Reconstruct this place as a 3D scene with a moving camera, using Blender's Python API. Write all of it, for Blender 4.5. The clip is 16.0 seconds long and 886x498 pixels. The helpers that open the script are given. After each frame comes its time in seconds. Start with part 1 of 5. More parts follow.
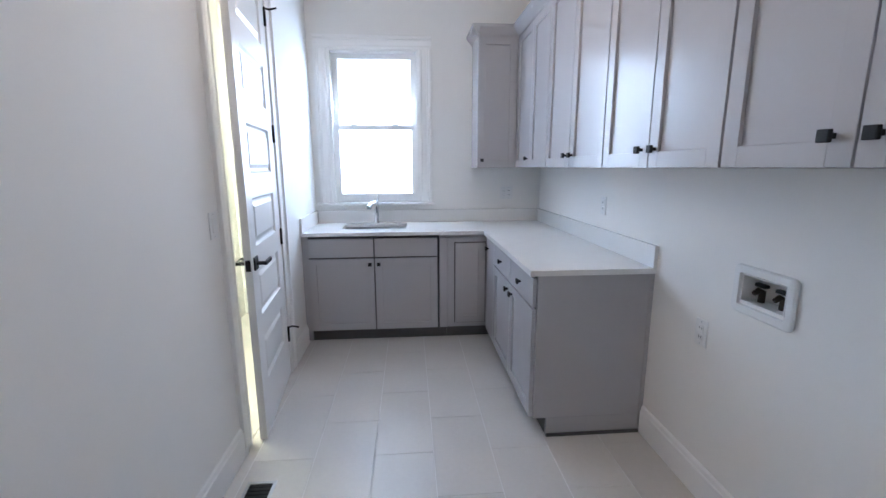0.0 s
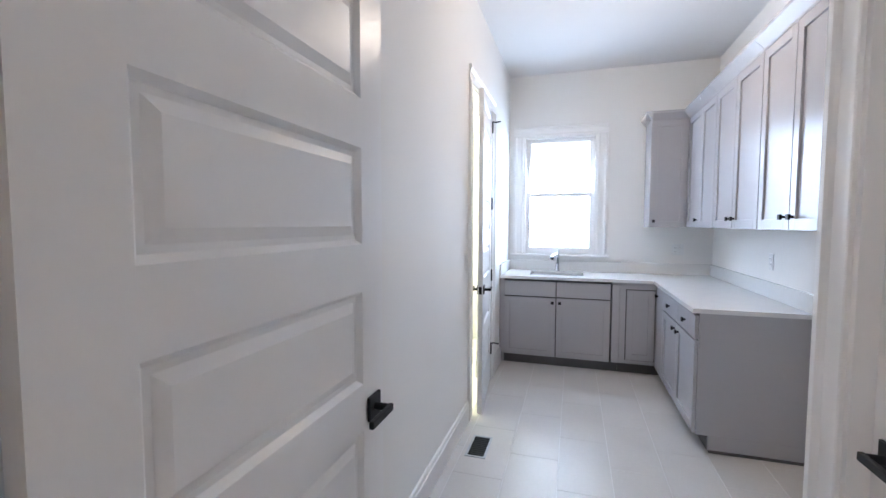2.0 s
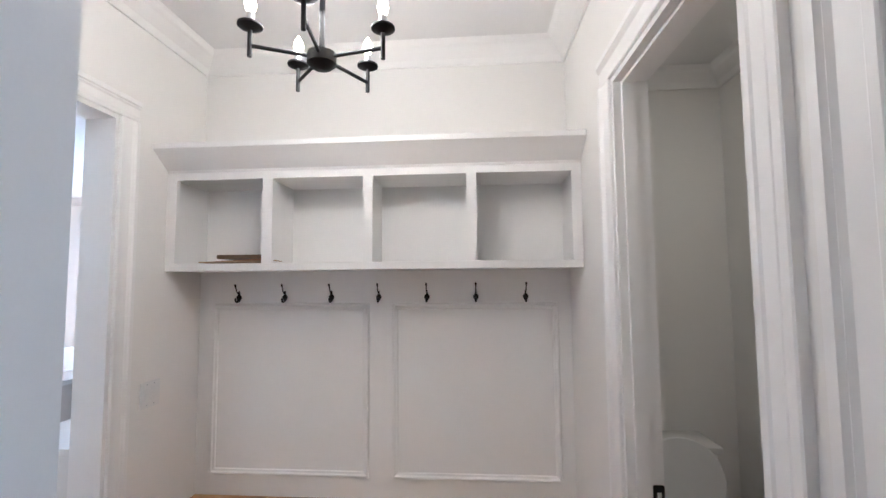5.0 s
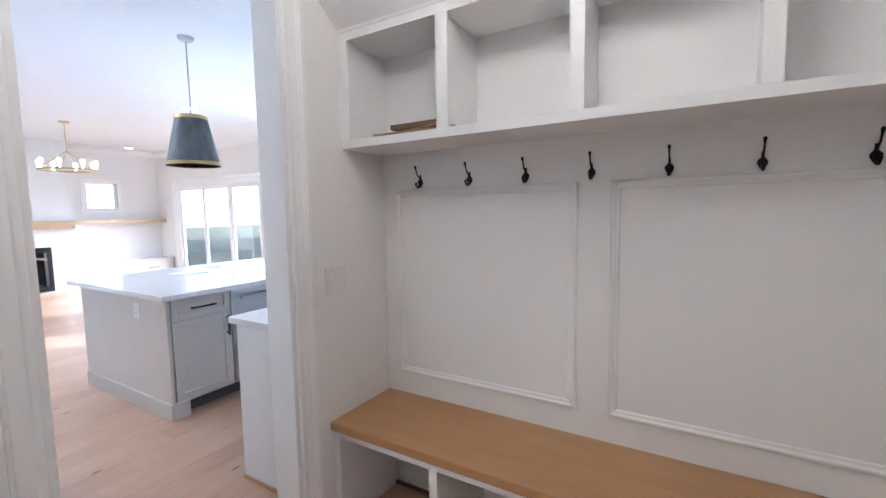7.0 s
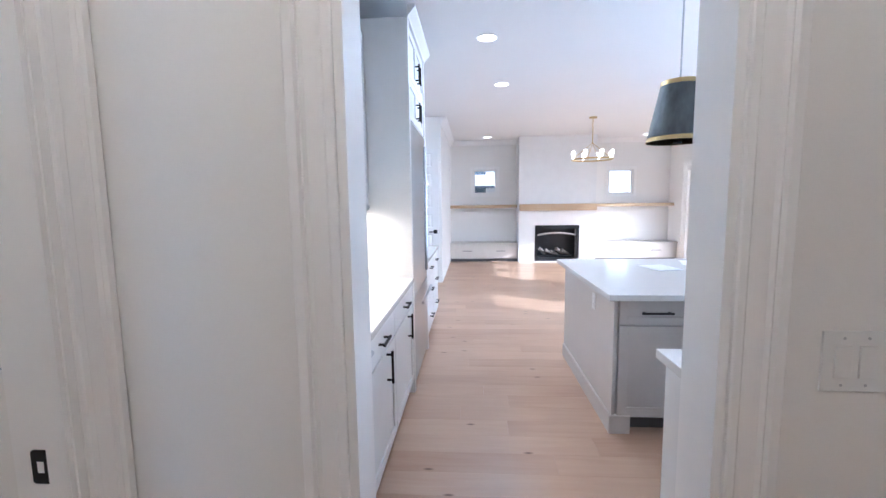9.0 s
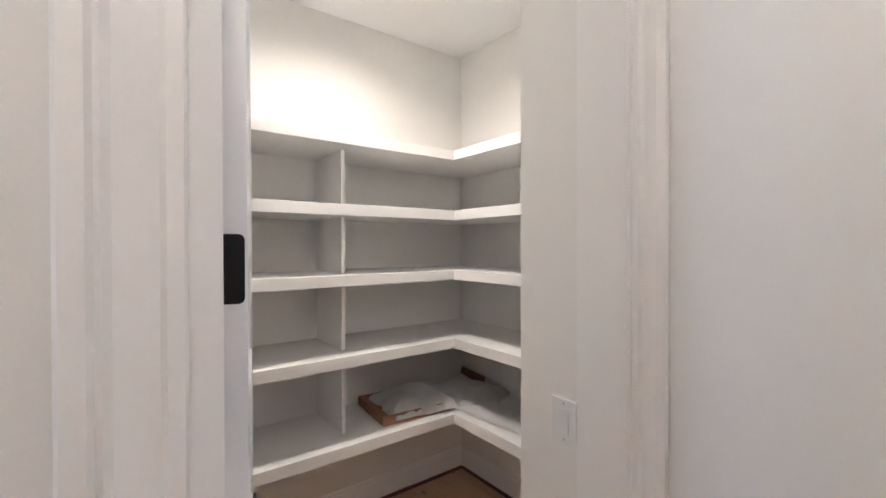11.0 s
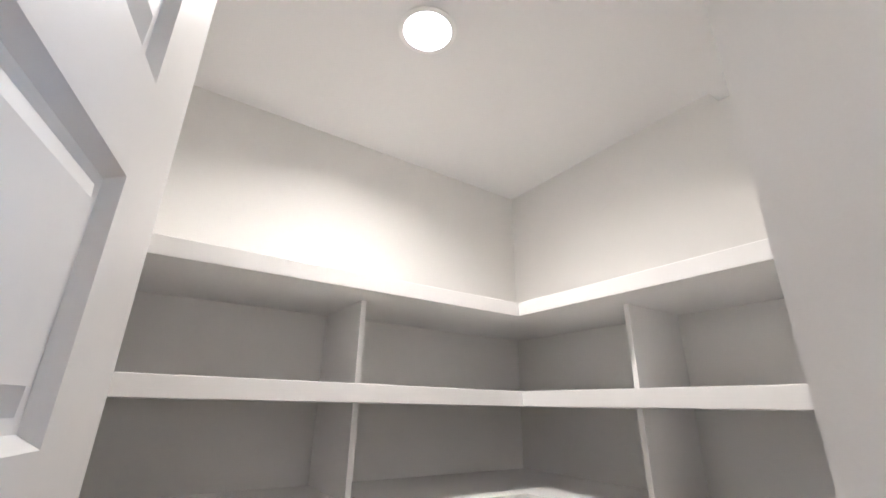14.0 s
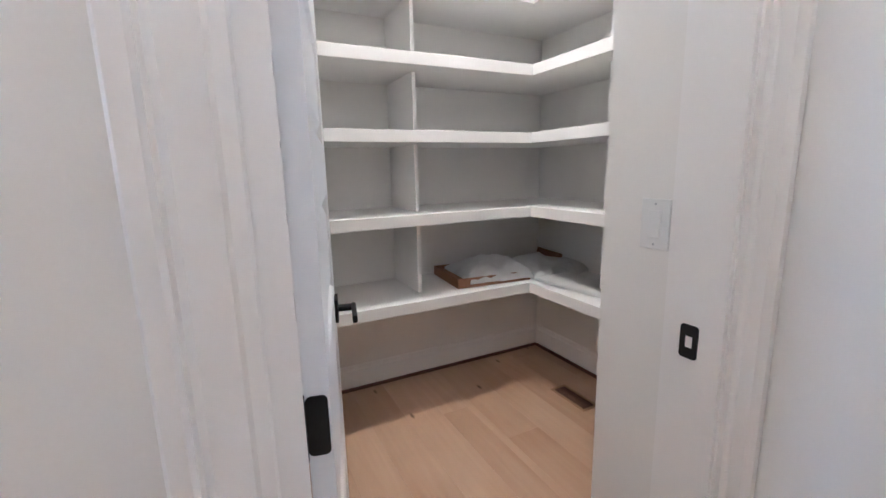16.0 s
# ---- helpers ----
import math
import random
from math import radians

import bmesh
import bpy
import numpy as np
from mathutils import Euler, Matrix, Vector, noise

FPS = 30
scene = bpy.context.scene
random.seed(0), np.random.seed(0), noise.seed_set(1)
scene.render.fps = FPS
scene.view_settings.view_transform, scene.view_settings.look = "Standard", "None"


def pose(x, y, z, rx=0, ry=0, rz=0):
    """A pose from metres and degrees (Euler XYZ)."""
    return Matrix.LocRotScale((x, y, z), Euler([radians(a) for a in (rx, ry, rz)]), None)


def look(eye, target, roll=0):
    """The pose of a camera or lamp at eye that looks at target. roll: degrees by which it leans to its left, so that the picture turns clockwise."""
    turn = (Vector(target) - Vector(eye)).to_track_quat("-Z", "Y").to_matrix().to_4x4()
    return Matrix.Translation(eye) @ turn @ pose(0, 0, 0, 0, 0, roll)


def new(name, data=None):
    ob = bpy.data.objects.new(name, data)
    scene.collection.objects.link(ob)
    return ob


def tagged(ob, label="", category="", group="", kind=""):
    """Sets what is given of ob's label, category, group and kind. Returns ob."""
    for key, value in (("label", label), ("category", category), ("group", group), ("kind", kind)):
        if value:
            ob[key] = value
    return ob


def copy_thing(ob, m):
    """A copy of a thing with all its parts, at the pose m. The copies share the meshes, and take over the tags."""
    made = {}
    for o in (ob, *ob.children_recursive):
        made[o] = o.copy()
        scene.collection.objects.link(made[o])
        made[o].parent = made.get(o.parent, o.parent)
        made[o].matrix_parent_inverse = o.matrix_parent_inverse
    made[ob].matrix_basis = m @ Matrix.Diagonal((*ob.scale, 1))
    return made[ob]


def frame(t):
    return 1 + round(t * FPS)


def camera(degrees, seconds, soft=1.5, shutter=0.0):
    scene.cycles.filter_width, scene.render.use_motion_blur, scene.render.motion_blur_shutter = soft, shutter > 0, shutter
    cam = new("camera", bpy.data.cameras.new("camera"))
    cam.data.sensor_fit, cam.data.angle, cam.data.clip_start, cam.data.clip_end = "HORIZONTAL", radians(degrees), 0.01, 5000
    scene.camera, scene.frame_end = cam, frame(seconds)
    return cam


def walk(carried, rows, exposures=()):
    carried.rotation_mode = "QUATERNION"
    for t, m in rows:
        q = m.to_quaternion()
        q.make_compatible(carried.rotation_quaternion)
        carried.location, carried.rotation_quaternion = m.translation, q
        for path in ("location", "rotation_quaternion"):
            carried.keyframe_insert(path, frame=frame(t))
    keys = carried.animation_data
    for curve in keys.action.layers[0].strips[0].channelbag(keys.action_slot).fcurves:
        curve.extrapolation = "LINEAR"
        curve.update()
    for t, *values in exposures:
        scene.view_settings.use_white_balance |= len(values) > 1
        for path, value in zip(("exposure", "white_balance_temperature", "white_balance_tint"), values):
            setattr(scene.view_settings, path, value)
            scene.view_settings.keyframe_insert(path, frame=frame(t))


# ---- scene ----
cam = camera(92.4, 16.0)
PATH = [
    (0, (0.032, 0.185, 1.416), (0.186, 2.142, 1.037), -0.2),
    (0.5, (-0.226, -0.062, 1.493), (-0.15, 1.936, 1.428), 0.1),
    (0.7, (-0.242, -0.187, 1.51), (-0.222, 1.813, 1.541), 0.2),
    (1, (-0.268, -0.383, 1.54), (-0.304, 1.616, 1.595), 0.2),
    (1.2, (-0.208, -0.477, 1.502), (-0.343, 1.518, 1.552), 0.3),
    (1.5, (-0.114, -0.579, 1.47), (-0.411, 1.399, 1.458), 0.2),
    (2, (-0.105, -0.804, 1.441), (-0.689, 1.105, 1.322), 0.1),
    (2.5, (-0.13, -1.035, 1.443), (-1.041, 0.737, 1.277), 0.0),
    (3, (-0.132, -1.153, 1.493), (-1.399, 0.384, 1.315), -0.0),
    (3.5, (-0.126, -1.247, 1.6), (-1.714, -0.036, 1.493), -0.3),
    (4, (-0.124, -1.234, 1.678), (-1.984, -0.5, 1.714), -0.2),
    (4.5, (-0.125, -1.219, 1.7), (-2.106, -0.973, 1.825), -0.6),
    (4.7, (-0.117, -1.215, 1.718), (-2.111, -1.148, 1.861), -0.7),
    (6.8, (-0.619, -1.338, 1.474), (-2.392, -2.251, 1.318), -0.9),
    (7, (-0.723, -1.383, 1.465), (-2.431, -2.408, 1.286), -1.0),
    (7.5, (-0.957, -1.496, 1.45), (-2.423, -2.84, 1.245), -0.9),
    (8, (-1.152, -1.704, 1.43), (-2.253, -3.359, 1.205), -0.9),
    (8.5, (-1.251, -1.873, 1.431), (-1.879, -3.757, 1.2), -0.9),
    (8.6, (-1.262, -1.887, 1.436), (-1.741, -3.814, 1.206), -0.8),
    (9, (-1.357, -1.917, 1.487), (-1.217, -3.9, 1.265), -0.8),
    (9.5, (-1.387, -1.862, 1.594), (-0.592, -3.686, 1.393), -0.8),
    (9.6, (-1.383, -1.847, 1.61), (-0.498, -3.63, 1.421), -0.8),
    (10, (-1.354, -1.746, 1.685), (-0.152, -3.34, 1.569), -0.6),
    (10.2, (-1.348, -1.693, 1.683), (-0.029, -3.196, 1.632), -0.5),
    (12.3, (-0.359, -2.121, 1.599), (1.401, -3.067, 1.52), -0.2),
    (12.5, (-0.334, -2.129, 1.639), (1.419, -3.091, 1.635), -0.2),
    (12.6, (-0.322, -2.13, 1.663), (1.419, -3.113, 1.716), -0.1),
    (13, (-0.333, -2.109, 1.744), (1.332, -3.149, 2.128), -0.4),
    (13.5, (-0.354, -2.109, 1.822), (1.217, -3.139, 2.509), 0.1),
    (14, (-0.357, -2.13, 1.791), (1.205, -3.165, 2.489), 1.1),
    (14.5, (-0.469, -2.111, 1.635), (1.143, -3.182, 2.137), -0.1),
    (15, (-0.607, -2.084, 1.474), (1.076, -3.147, 1.664), -1.4),
    (15.5, (-0.772, -1.995, 1.368), (0.979, -2.958, 1.27), -1.3),
    (15.6, (-0.815, -1.975, 1.348), (0.944, -2.911, 1.182), -1.3),
    (15.8, (-0.904, -1.914, 1.328), (0.856, -2.821, 1.047), -1.4),
    (16, (-0.993, -1.849, 1.326), (0.765, -2.726, 0.953), -1.3),
]
EXPO = [(0.0, 0.8, 5900, 15), (0.7, 1.02, 5950, 15), (1.5, 1.2, 5900, 14), (2.5, 1.1, 6300, 19), (3.1, 1.08, 6700, 24), (3.5, 1.05, 6600, 19), (4.0, 1.05, 5700, 13),
        (4.5, 1.0, 5250, 10), (7.0, 0.97, 5050, 10), (8.5, 0.86, 5050, 10), (9.2, 0.76, 5100, 10), (10.2, 0.74, 5500, 12), (12.3, 1.03, 5450, 12), (13.2, 0.64, 5300, 12),
        (14.0, 0.64, 5300, 12), (15.0, 1.0, 5250, 12), (16.0, 1.15, 5100, 11)]
walk(cam, [(t, look(eye, target, roll)) for t, eye, target, roll in PATH], EXPO)

# ---- world, sun, lamps ----
world = bpy.data.worlds.new("world")
scene.world = world
world.use_nodes = True
wn = world.node_tree.nodes
sky = wn.new("ShaderNodeTexSky")
sky.sky_type = "NISHITA"
sky.sun_disc = False
sky.sun_elevation = radians(22)
sky.sun_rotation = radians(-64)
world.node_tree.links.new(sky.outputs[0], wn["Background"].inputs[0])
wn["Background"].inputs[1].default_value = 0.15


LAMP_POWER = 0.4


def lamp(name, kind, m, power, color, size=None, size_y=None, shape=None):
    d = bpy.data.lights.new(name, kind)
    d.energy, d.color = power * (1.0 if kind == "SUN" else LAMP_POWER), color
    if kind == "AREA":
        d.shape = shape or ("RECTANGLE" if size_y else "DISK")
        d.size = size
        if size_y:
            d.size_y = size_y
    elif kind == "POINT":
        d.shadow_soft_size = size
    elif kind == "SUN":
        d.angle = radians(size)
    ob = new(name, d)
    ob.matrix_world = m
    return ob


WARM, DAY, NEUTRAL = (1.0, 0.78, 0.56), (0.76, 0.88, 1.0), (1.0, 0.94, 0.87)
SUN_DIR = Vector((0.89, -0.44, -0.405))
lamp("sun", "SUN", look((0, 0, 30), Vector((0, 0, 30)) + SUN_DIR), 5.0, (1.0, 0.95, 0.88), 0.5)
# daylight in the window openings, and two added lamps out of view
lamp("window_light", "AREA", look((-0.26, 4.325, 1.76), (-0.26, 0, 0.2)), 50, (0.64, 0.81, 1.0), 0.74, 1.28)
# added fill, out of sight above the porch door, to brighten the kitchen
lamp("porch_door_fill", "AREA", look((-7.1, -9.0, 2.75), (-2.6, -6.4, 0.2)), 205, (0.70, 0.85, 1.0), 2.2, 0.8)
lamp("porch_window_light", "AREA", look((-6.40, -5.99, 1.25), (0, -5.2, 0.6)), 150, (0.72, 0.86, 1.0), 0.76, 1.7)
# added unseen ceiling source that makes the side door's slit bright
lamp("side_room_fill", "AREA", look((-1.25, 2.7, 2.9), (-1.4, 2.7, 0)), 110, (0.95, 1.0, 0.72), 0.4)
# electric lamps
lamp("laundry_lamp", "POINT", pose(0.27, 2.0, 2.77), 18, (1.0, 0.84, 0.66), 0.10)
lamp("mudroom_lamp", "POINT", pose(-1.35, -1.67, 2.53), 27, (1.0, 0.84, 0.67), 0.14)
pantry_lamp = lamp("pantry_lamp", "AREA", look((0.632, -2.702, 3.028), (0.632, -2.702, 0)), 28, (1.0, 0.84, 0.64), 0.17)
pantry_lamp.data.spread = radians(150)
# added fill with no fixture of its own, lifts the dim toilet room
lamp("toilet_room_fill", "AREA", look((-1.75, -0.1, 3.0), (-1.75, -0.1, 0)), 4.5, (1.0, 0.84, 0.62), 0.16)
for x, y in ((-1.50, -6.03), (-1.74, -7.63), (-4.2, -7.6)):
    lamp("kitchen_lamp", "AREA", look((x, y, 2.965), (x, y, 0)), 25, (0.93, 0.96, 1.0), 0.15)
lamp("worktop_lamp", "AREA", look((-0.5, -4.35, 1.425), (-0.5, -4.35, 0)), 16, WARM, 0.1, 1.3)

# ---- materials ----


def mat(name, color, rough=0.5, metal=0.0, var=0.06, scale=6.0, fine=60.0, bump=0.0, color2=None, spec=0.5, transmission=0.0, emit=0.0, per_object=0.0, coat=0.0, stretch=None):
    m = bpy.data.materials.new(name)
    m.use_nodes = True
    nt = m.node_tree
    b = nt.nodes["Principled BSDF"]
    b.inputs["Roughness"].default_value = rough
    b.inputs["Metallic"].default_value = metal
    b.inputs["Specular IOR Level"].default_value = spec
    b.inputs["Transmission Weight"].default_value = transmission
    b.inputs["Coat Weight"].default_value = coat
    if emit:
        b.inputs["Emission Color"].default_value = (*color, 1)
        b.inputs["Emission Strength"].default_value = emit
    tc = nt.nodes.new("ShaderNodeTexCoord")
    mp = nt.nodes.new("ShaderNodeMapping")
    nt.links.new(tc.outputs["Object"], mp.inputs[0])
    if stretch:
        mp.inputs["Scale"].default_value = stretch
    big = nt.nodes.new("ShaderNodeTexNoise")
    big.inputs["Scale"].default_value = scale
    big.inputs["Detail"].default_value = 5
    small = nt.nodes.new("ShaderNodeTexNoise")
    small.inputs["Scale"].default_value = fine
    small.inputs["Detail"].default_value = 3
    nt.links.new(mp.outputs[0], big.inputs["Vector"])
    nt.links.new(mp.outputs[0], small.inputs["Vector"])
    c2 = color2 or tuple(min(1, c * (1 + var)) for c in color)
    c1 = tuple(c * (1 - var) for c in color)
    ramp = nt.nodes.new("ShaderNodeValToRGB")
    ramp.color_ramp.elements[0].position, ramp.color_ramp.elements[1].position = 0.3, 0.7
    ramp.color_ramp.elements[0].color = (*c1, 1)
    ramp.color_ramp.elements[1].color = (*c2, 1)
    mixn = nt.nodes.new("ShaderNodeMix")
    mixn.inputs["Factor"].default_value = 0.35
    nt.links.new(big.outputs["Fac"], mixn.inputs["A"])
    nt.links.new(small.outputs["Fac"], mixn.inputs["B"])
    fac = mixn.outputs["Result"]
    if per_object:
        oi = nt.nodes.new("ShaderNodeObjectInfo")
        ma = nt.nodes.new("ShaderNodeMath")
        ma.operation = "MULTIPLY_ADD"
        ma.inputs[1].default_value = per_object
        nt.links.new(oi.outputs["Random"], ma.inputs[0])
        nt.links.new(fac, ma.inputs[2])
        sb = nt.nodes.new("ShaderNodeMath")
        sb.operation = "SUBTRACT"
        sb.inputs[1].default_value = per_object / 2
        nt.links.new(ma.outputs[0], sb.inputs[0])
        fac = sb.outputs[0]
    nt.links.new(fac, ramp.inputs[0])
    nt.links.new(ramp.outputs[0], b.inputs["Base Color"])
    rr = nt.nodes.new("ShaderNodeMapRange")
    rr.inputs["To Min"].default_value = max(0.02, rough * 0.97)
    rr.inputs["To Max"].default_value = min(1.0, rough * 1.03)
    nt.links.new(big.outputs["Fac"], rr.inputs[0])
    nt.links.new(rr.outputs[0], b.inputs["Roughness"])
    if bump:
        bp = nt.nodes.new("ShaderNodeBump")
        bp.inputs["Strength"].default_value = bump
        bp.inputs["Distance"].default_value = 0.004
        nt.links.new(small.outputs["Fac"], bp.inputs["Height"])
        nt.links.new(bp.outputs[0], b.inputs["Normal"])
    return m


def wood_mat(name, dark, light, along, rough=0.45, knots=0.0, per_object=0.35):
    """Boards with grain along an axis (0 x, 1 y), and a few dark knots."""
    m = bpy.data.materials.new(name)
    m.use_nodes = True
    nt = m.node_tree
    b = nt.nodes["Principled BSDF"]
    b.inputs["Roughness"].default_value = rough
    tc = nt.nodes.new("ShaderNodeTexCoord")
    oi = nt.nodes.new("ShaderNodeObjectInfo")
    add = nt.nodes.new("ShaderNodeVectorMath")
    sc = nt.nodes.new("ShaderNodeVectorMath")
    sc.operation = "SCALE"
    sc.inputs["Scale"].default_value = 37.0
    comb = nt.nodes.new("ShaderNodeCombineXYZ")
    for i in range(3):
        nt.links.new(oi.outputs["Random"], comb.inputs[i])
    nt.links.new(comb.outputs[0], sc.inputs[0])
    nt.links.new(tc.outputs["Object"], add.inputs[0])
    nt.links.new(sc.outputs[0], add.inputs[1])
    mp = nt.nodes.new("ShaderNodeMapping")
    mp.inputs["Scale"].default_value = (1.2, 14, 14) if along == 0 else (14, 1.2, 14)
    nt.links.new(add.outputs[0], mp.inputs[0])
    n1 = nt.nodes.new("ShaderNodeTexNoise")
    n1.inputs["Scale"].default_value, n1.inputs["Detail"].default_value, n1.inputs["Distortion"].default_value = 1.6, 8, 0.6
    nt.links.new(mp.outputs[0], n1.inputs["Vector"])
    n2 = nt.nodes.new("ShaderNodeTexNoise")
    n2.inputs["Scale"].default_value = 1.5
    nt.links.new(add.outputs[0], n2.inputs["Vector"])
    f = nt.nodes.new("ShaderNodeMath")
    f.operation = "MULTIPLY_ADD"
    f.inputs[1].default_value = per_object
    nt.links.new(oi.outputs["Random"], f.inputs[0])
    av = nt.nodes.new("ShaderNodeMix")
    av.inputs["Factor"].default_value = 0.62
    nt.links.new(n1.outputs["Fac"], av.inputs["A"])
    nt.links.new(n2.outputs["Fac"], av.inputs["B"])
    nt.links.new(av.outputs["Result"], f.inputs[2])
    ramp = nt.nodes.new("ShaderNodeValToRGB")
    ramp.color_ramp.elements[0].position, ramp.color_ramp.elements[1].position = 0.35, 0.85
    ramp.color_ramp.elements[0].color, ramp.color_ramp.elements[1].color = (*dark, 1), (*light, 1)
    nt.links.new(f.outputs[0], ramp.inputs[0])
    col = ramp.outputs[0]
    if knots:
        mk = nt.nodes.new("ShaderNodeMapping")
        mk.inputs["Scale"].default_value = (1.0, 2.7, 1) if along == 0 else (2.7, 1.0, 1)
        nt.links.new(add.outputs[0], mk.inputs[0])
        vo = nt.nodes.new("ShaderNodeTexVoronoi")
        vo.voronoi_dimensions = "2D"
        vo.inputs["Scale"].default_value = 1.0
        nt.links.new(mk.outputs[0], vo.inputs["Vector"])
        kr = nt.nodes.new("ShaderNodeValToRGB")
        kr.color_ramp.elements[0].position, kr.color_ramp.elements[1].position = 0.012, 0.035
        kr.color_ramp.elements[0].color, kr.color_ramp.elements[1].color = (knots, knots, knots, 1), (0, 0, 0, 1)
        nt.links.new(vo.outputs["Distance"], kr.inputs[0])
        mx = nt.nodes.new("ShaderNodeMix")
        mx.data_type = "RGBA"
        nt.links.new(kr.outputs[0], mx.inputs[0])
        nt.links.new(col, mx.inputs[6])
        mx.inputs[7].default_value = (dark[0] * 0.3, dark[1] * 0.26, dark[2] * 0.22, 1)
        col = mx.outputs[2]
    nt.links.new(col, b.inputs["Base Color"])
    bp = nt.nodes.new("ShaderNodeBump")
    bp.inputs["Strength"].default_value, bp.inputs["Distance"].default_value = 0.05, 0.002
    nt.links.new(n1.outputs["Fac"], bp.inputs["Height"])
    nt.links.new(bp.outputs[0], b.inputs["Normal"])
    return m


M_WALL = mat("wall_paint", (0.85, 0.834, 0.806), 0.75, var=0.018, scale=1.3, fine=220, bump=0.03)
M_CEIL = mat("ceiling_paint", (0.82, 0.81, 0.80), 0.85, var=0.015, scale=1.0, fine=200, bump=0.06)
M_TRIM = mat("trim_paint", (0.885, 0.872, 0.855), 0.42, var=0.010, scale=1.6, fine=60)
M_DOOR = mat("door_paint", (0.85, 0.84, 0.83), 0.30, var=0.012, scale=1.6, fine=60)
M_GREY = mat("grey_cabinet_paint", (0.455, 0.44, 0.45), 0.27, var=0.012, scale=3.0, fine=110, bump=0.02)
# toe kick colour, also put on cabinet bodies as shade in the door gaps
M_TOE_AND_GAP_SHADE = mat("toe_kick", (0.10, 0.095, 0.095), 0.55, var=0.1)
M_QUARTZ = mat("white_quartz", (0.80, 0.79, 0.77), 0.16, var=0.02, scale=9, fine=150)
M_TILE = mat("floor_tile", (0.61, 0.575, 0.54), 0.36, var=0.05, scale=2.6, fine=45, bump=0.05, per_object=0.10)
M_GROUT = mat("grout", (0.74, 0.72, 0.70), 0.85, var=0.05)
M_BLACK = mat("matte_black_metal", (0.007, 0.007, 0.008), 0.48, var=0.1, spec=0.3)
M_CHROME = mat("chrome", (0.75, 0.76, 0.78), 0.12, metal=1.0, var=0.02)
M_STEEL = mat("stainless_steel", (0.52, 0.53, 0.55), 0.28, metal=1.0, var=0.04, scale=4, fine=300, stretch=(1, 1, 0.05))
M_BRASS = mat("aged_brass", (0.55, 0.42, 0.20), 0.30, metal=1.0, var=0.06)
M_TAP = mat("dark_bronze", (0.06, 0.045, 0.035), 0.4, metal=0.6, var=0.2)
M_GALV = mat("dark_galvanised_metal", (0.105, 0.115, 0.115), 0.5, metal=0.35, var=0.55, scale=7, fine=25, stretch=(1, 1, 0.35))
M_PLASTIC = mat("white_plastic", (0.80, 0.80, 0.79), 0.35, var=0.01)
M_CERAMIC = mat("white_porcelain", (0.83, 0.82, 0.80), 0.10, var=0.01)
M_HINGE_GAP_SHADE = mat("blue_grey_gap_shade", (0.05, 0.11, 0.20), 0.6, var=0.08)
# shade inside slots and vents, put into flat dark pieces
M_DARK = mat("dark_opening_shade", (0.02, 0.02, 0.02), 0.8)
M_WHITECAB = mat("white_cabinet_paint", (0.78, 0.78, 0.77), 0.32, var=0.02)
M_ISLAND = mat("warm_grey_island_paint", (0.60, 0.56, 0.52), 0.36, var=0.03)
M_BIRCH = wood_mat("birch_bench_top", (0.40, 0.205, 0.08), (0.56, 0.34, 0.155), 1, 0.38, per_object=0.1)
M_MANTEL = wood_mat("oak_mantel", (0.42, 0.29, 0.17), (0.60, 0.46, 0.30), 0, 0.5, per_object=0.1)
M_OAK = wood_mat("oak_floor_boards", (0.425, 0.255, 0.16), (0.59, 0.405, 0.28), 0, 0.34, knots=0.9, per_object=0.26)
M_SUBFLOOR = mat("floor_joint", (0.36, 0.24, 0.16), 0.8)
M_QROUND = mat("dark_stained_moulding", (0.11, 0.045, 0.03), 0.45, var=0.15)
M_VENTWOOD = mat("stained_wood_register", (0.36, 0.22, 0.13), 0.5, var=0.12)
# emissive colour of the added panels outside the windows
M_SKY_GLOW = mat("glowing_sky_panel", (0.86, 0.93, 1.0), 0.9, var=0.10, scale=0.08, fine=0.6, emit=1.3)
M_CARDBOARD = mat("brown_cardboard", (0.30, 0.15, 0.085), 0.75, var=0.15, scale=9, bump=0.1)
M_CARD_DARK = mat("dark_cardboard", (0.13, 0.088, 0.05), 0.75, var=0.2, scale=9, bump=0.1)
M_PAPER = mat("brown_paper", (0.42, 0.29, 0.17), 0.8, var=0.12)
M_BAG = mat("white_foam_wrap", (0.84, 0.83, 0.82), 0.42, var=0.03, bump=0.15)
M_BRICKW = mat("white_painted_brick", (0.80, 0.80, 0.79), 0.6, var=0.03, bump=0.15)
M_FIRE = mat("black_firebox", (0.02, 0.022, 0.025), 0.3, metal=0.2)
M_LOG = mat("grey_ceramic_logs", (0.13, 0.115, 0.10), 0.85, var=0.4)
M_SIDING = mat("white_siding", (0.82, 0.83, 0.84), 0.7, var=0.03)
M_ROOF = mat("dark_shingle_roof", (0.07, 0.08, 0.10), 0.85, var=0.2)
M_GRASS = mat("winter_grass", (0.16, 0.15, 0.07), 0.9, var=0.3, scale=3)
M_CONC = mat("porch_concrete", (0.42, 0.41, 0.39), 0.8, var=0.1)
M_BACKSPLASH = mat("cream_tile", (0.72, 0.68, 0.60), 0.22, var=0.02)
M_BULB = mat("lit_bulb", (1.0, 0.80, 0.52), 0.3, emit=22)
M_BULB_FAR = mat("lit_globe", (1.0, 0.90, 0.75), 0.3, emit=6)
M_LED = mat("lit_led_lens", (1.0, 0.94, 0.86), 0.3, emit=5)
M_FIXTURE_GLASS = mat("lit_glass_drum", (1.0, 0.86, 0.68), 0.2, emit=1.6)


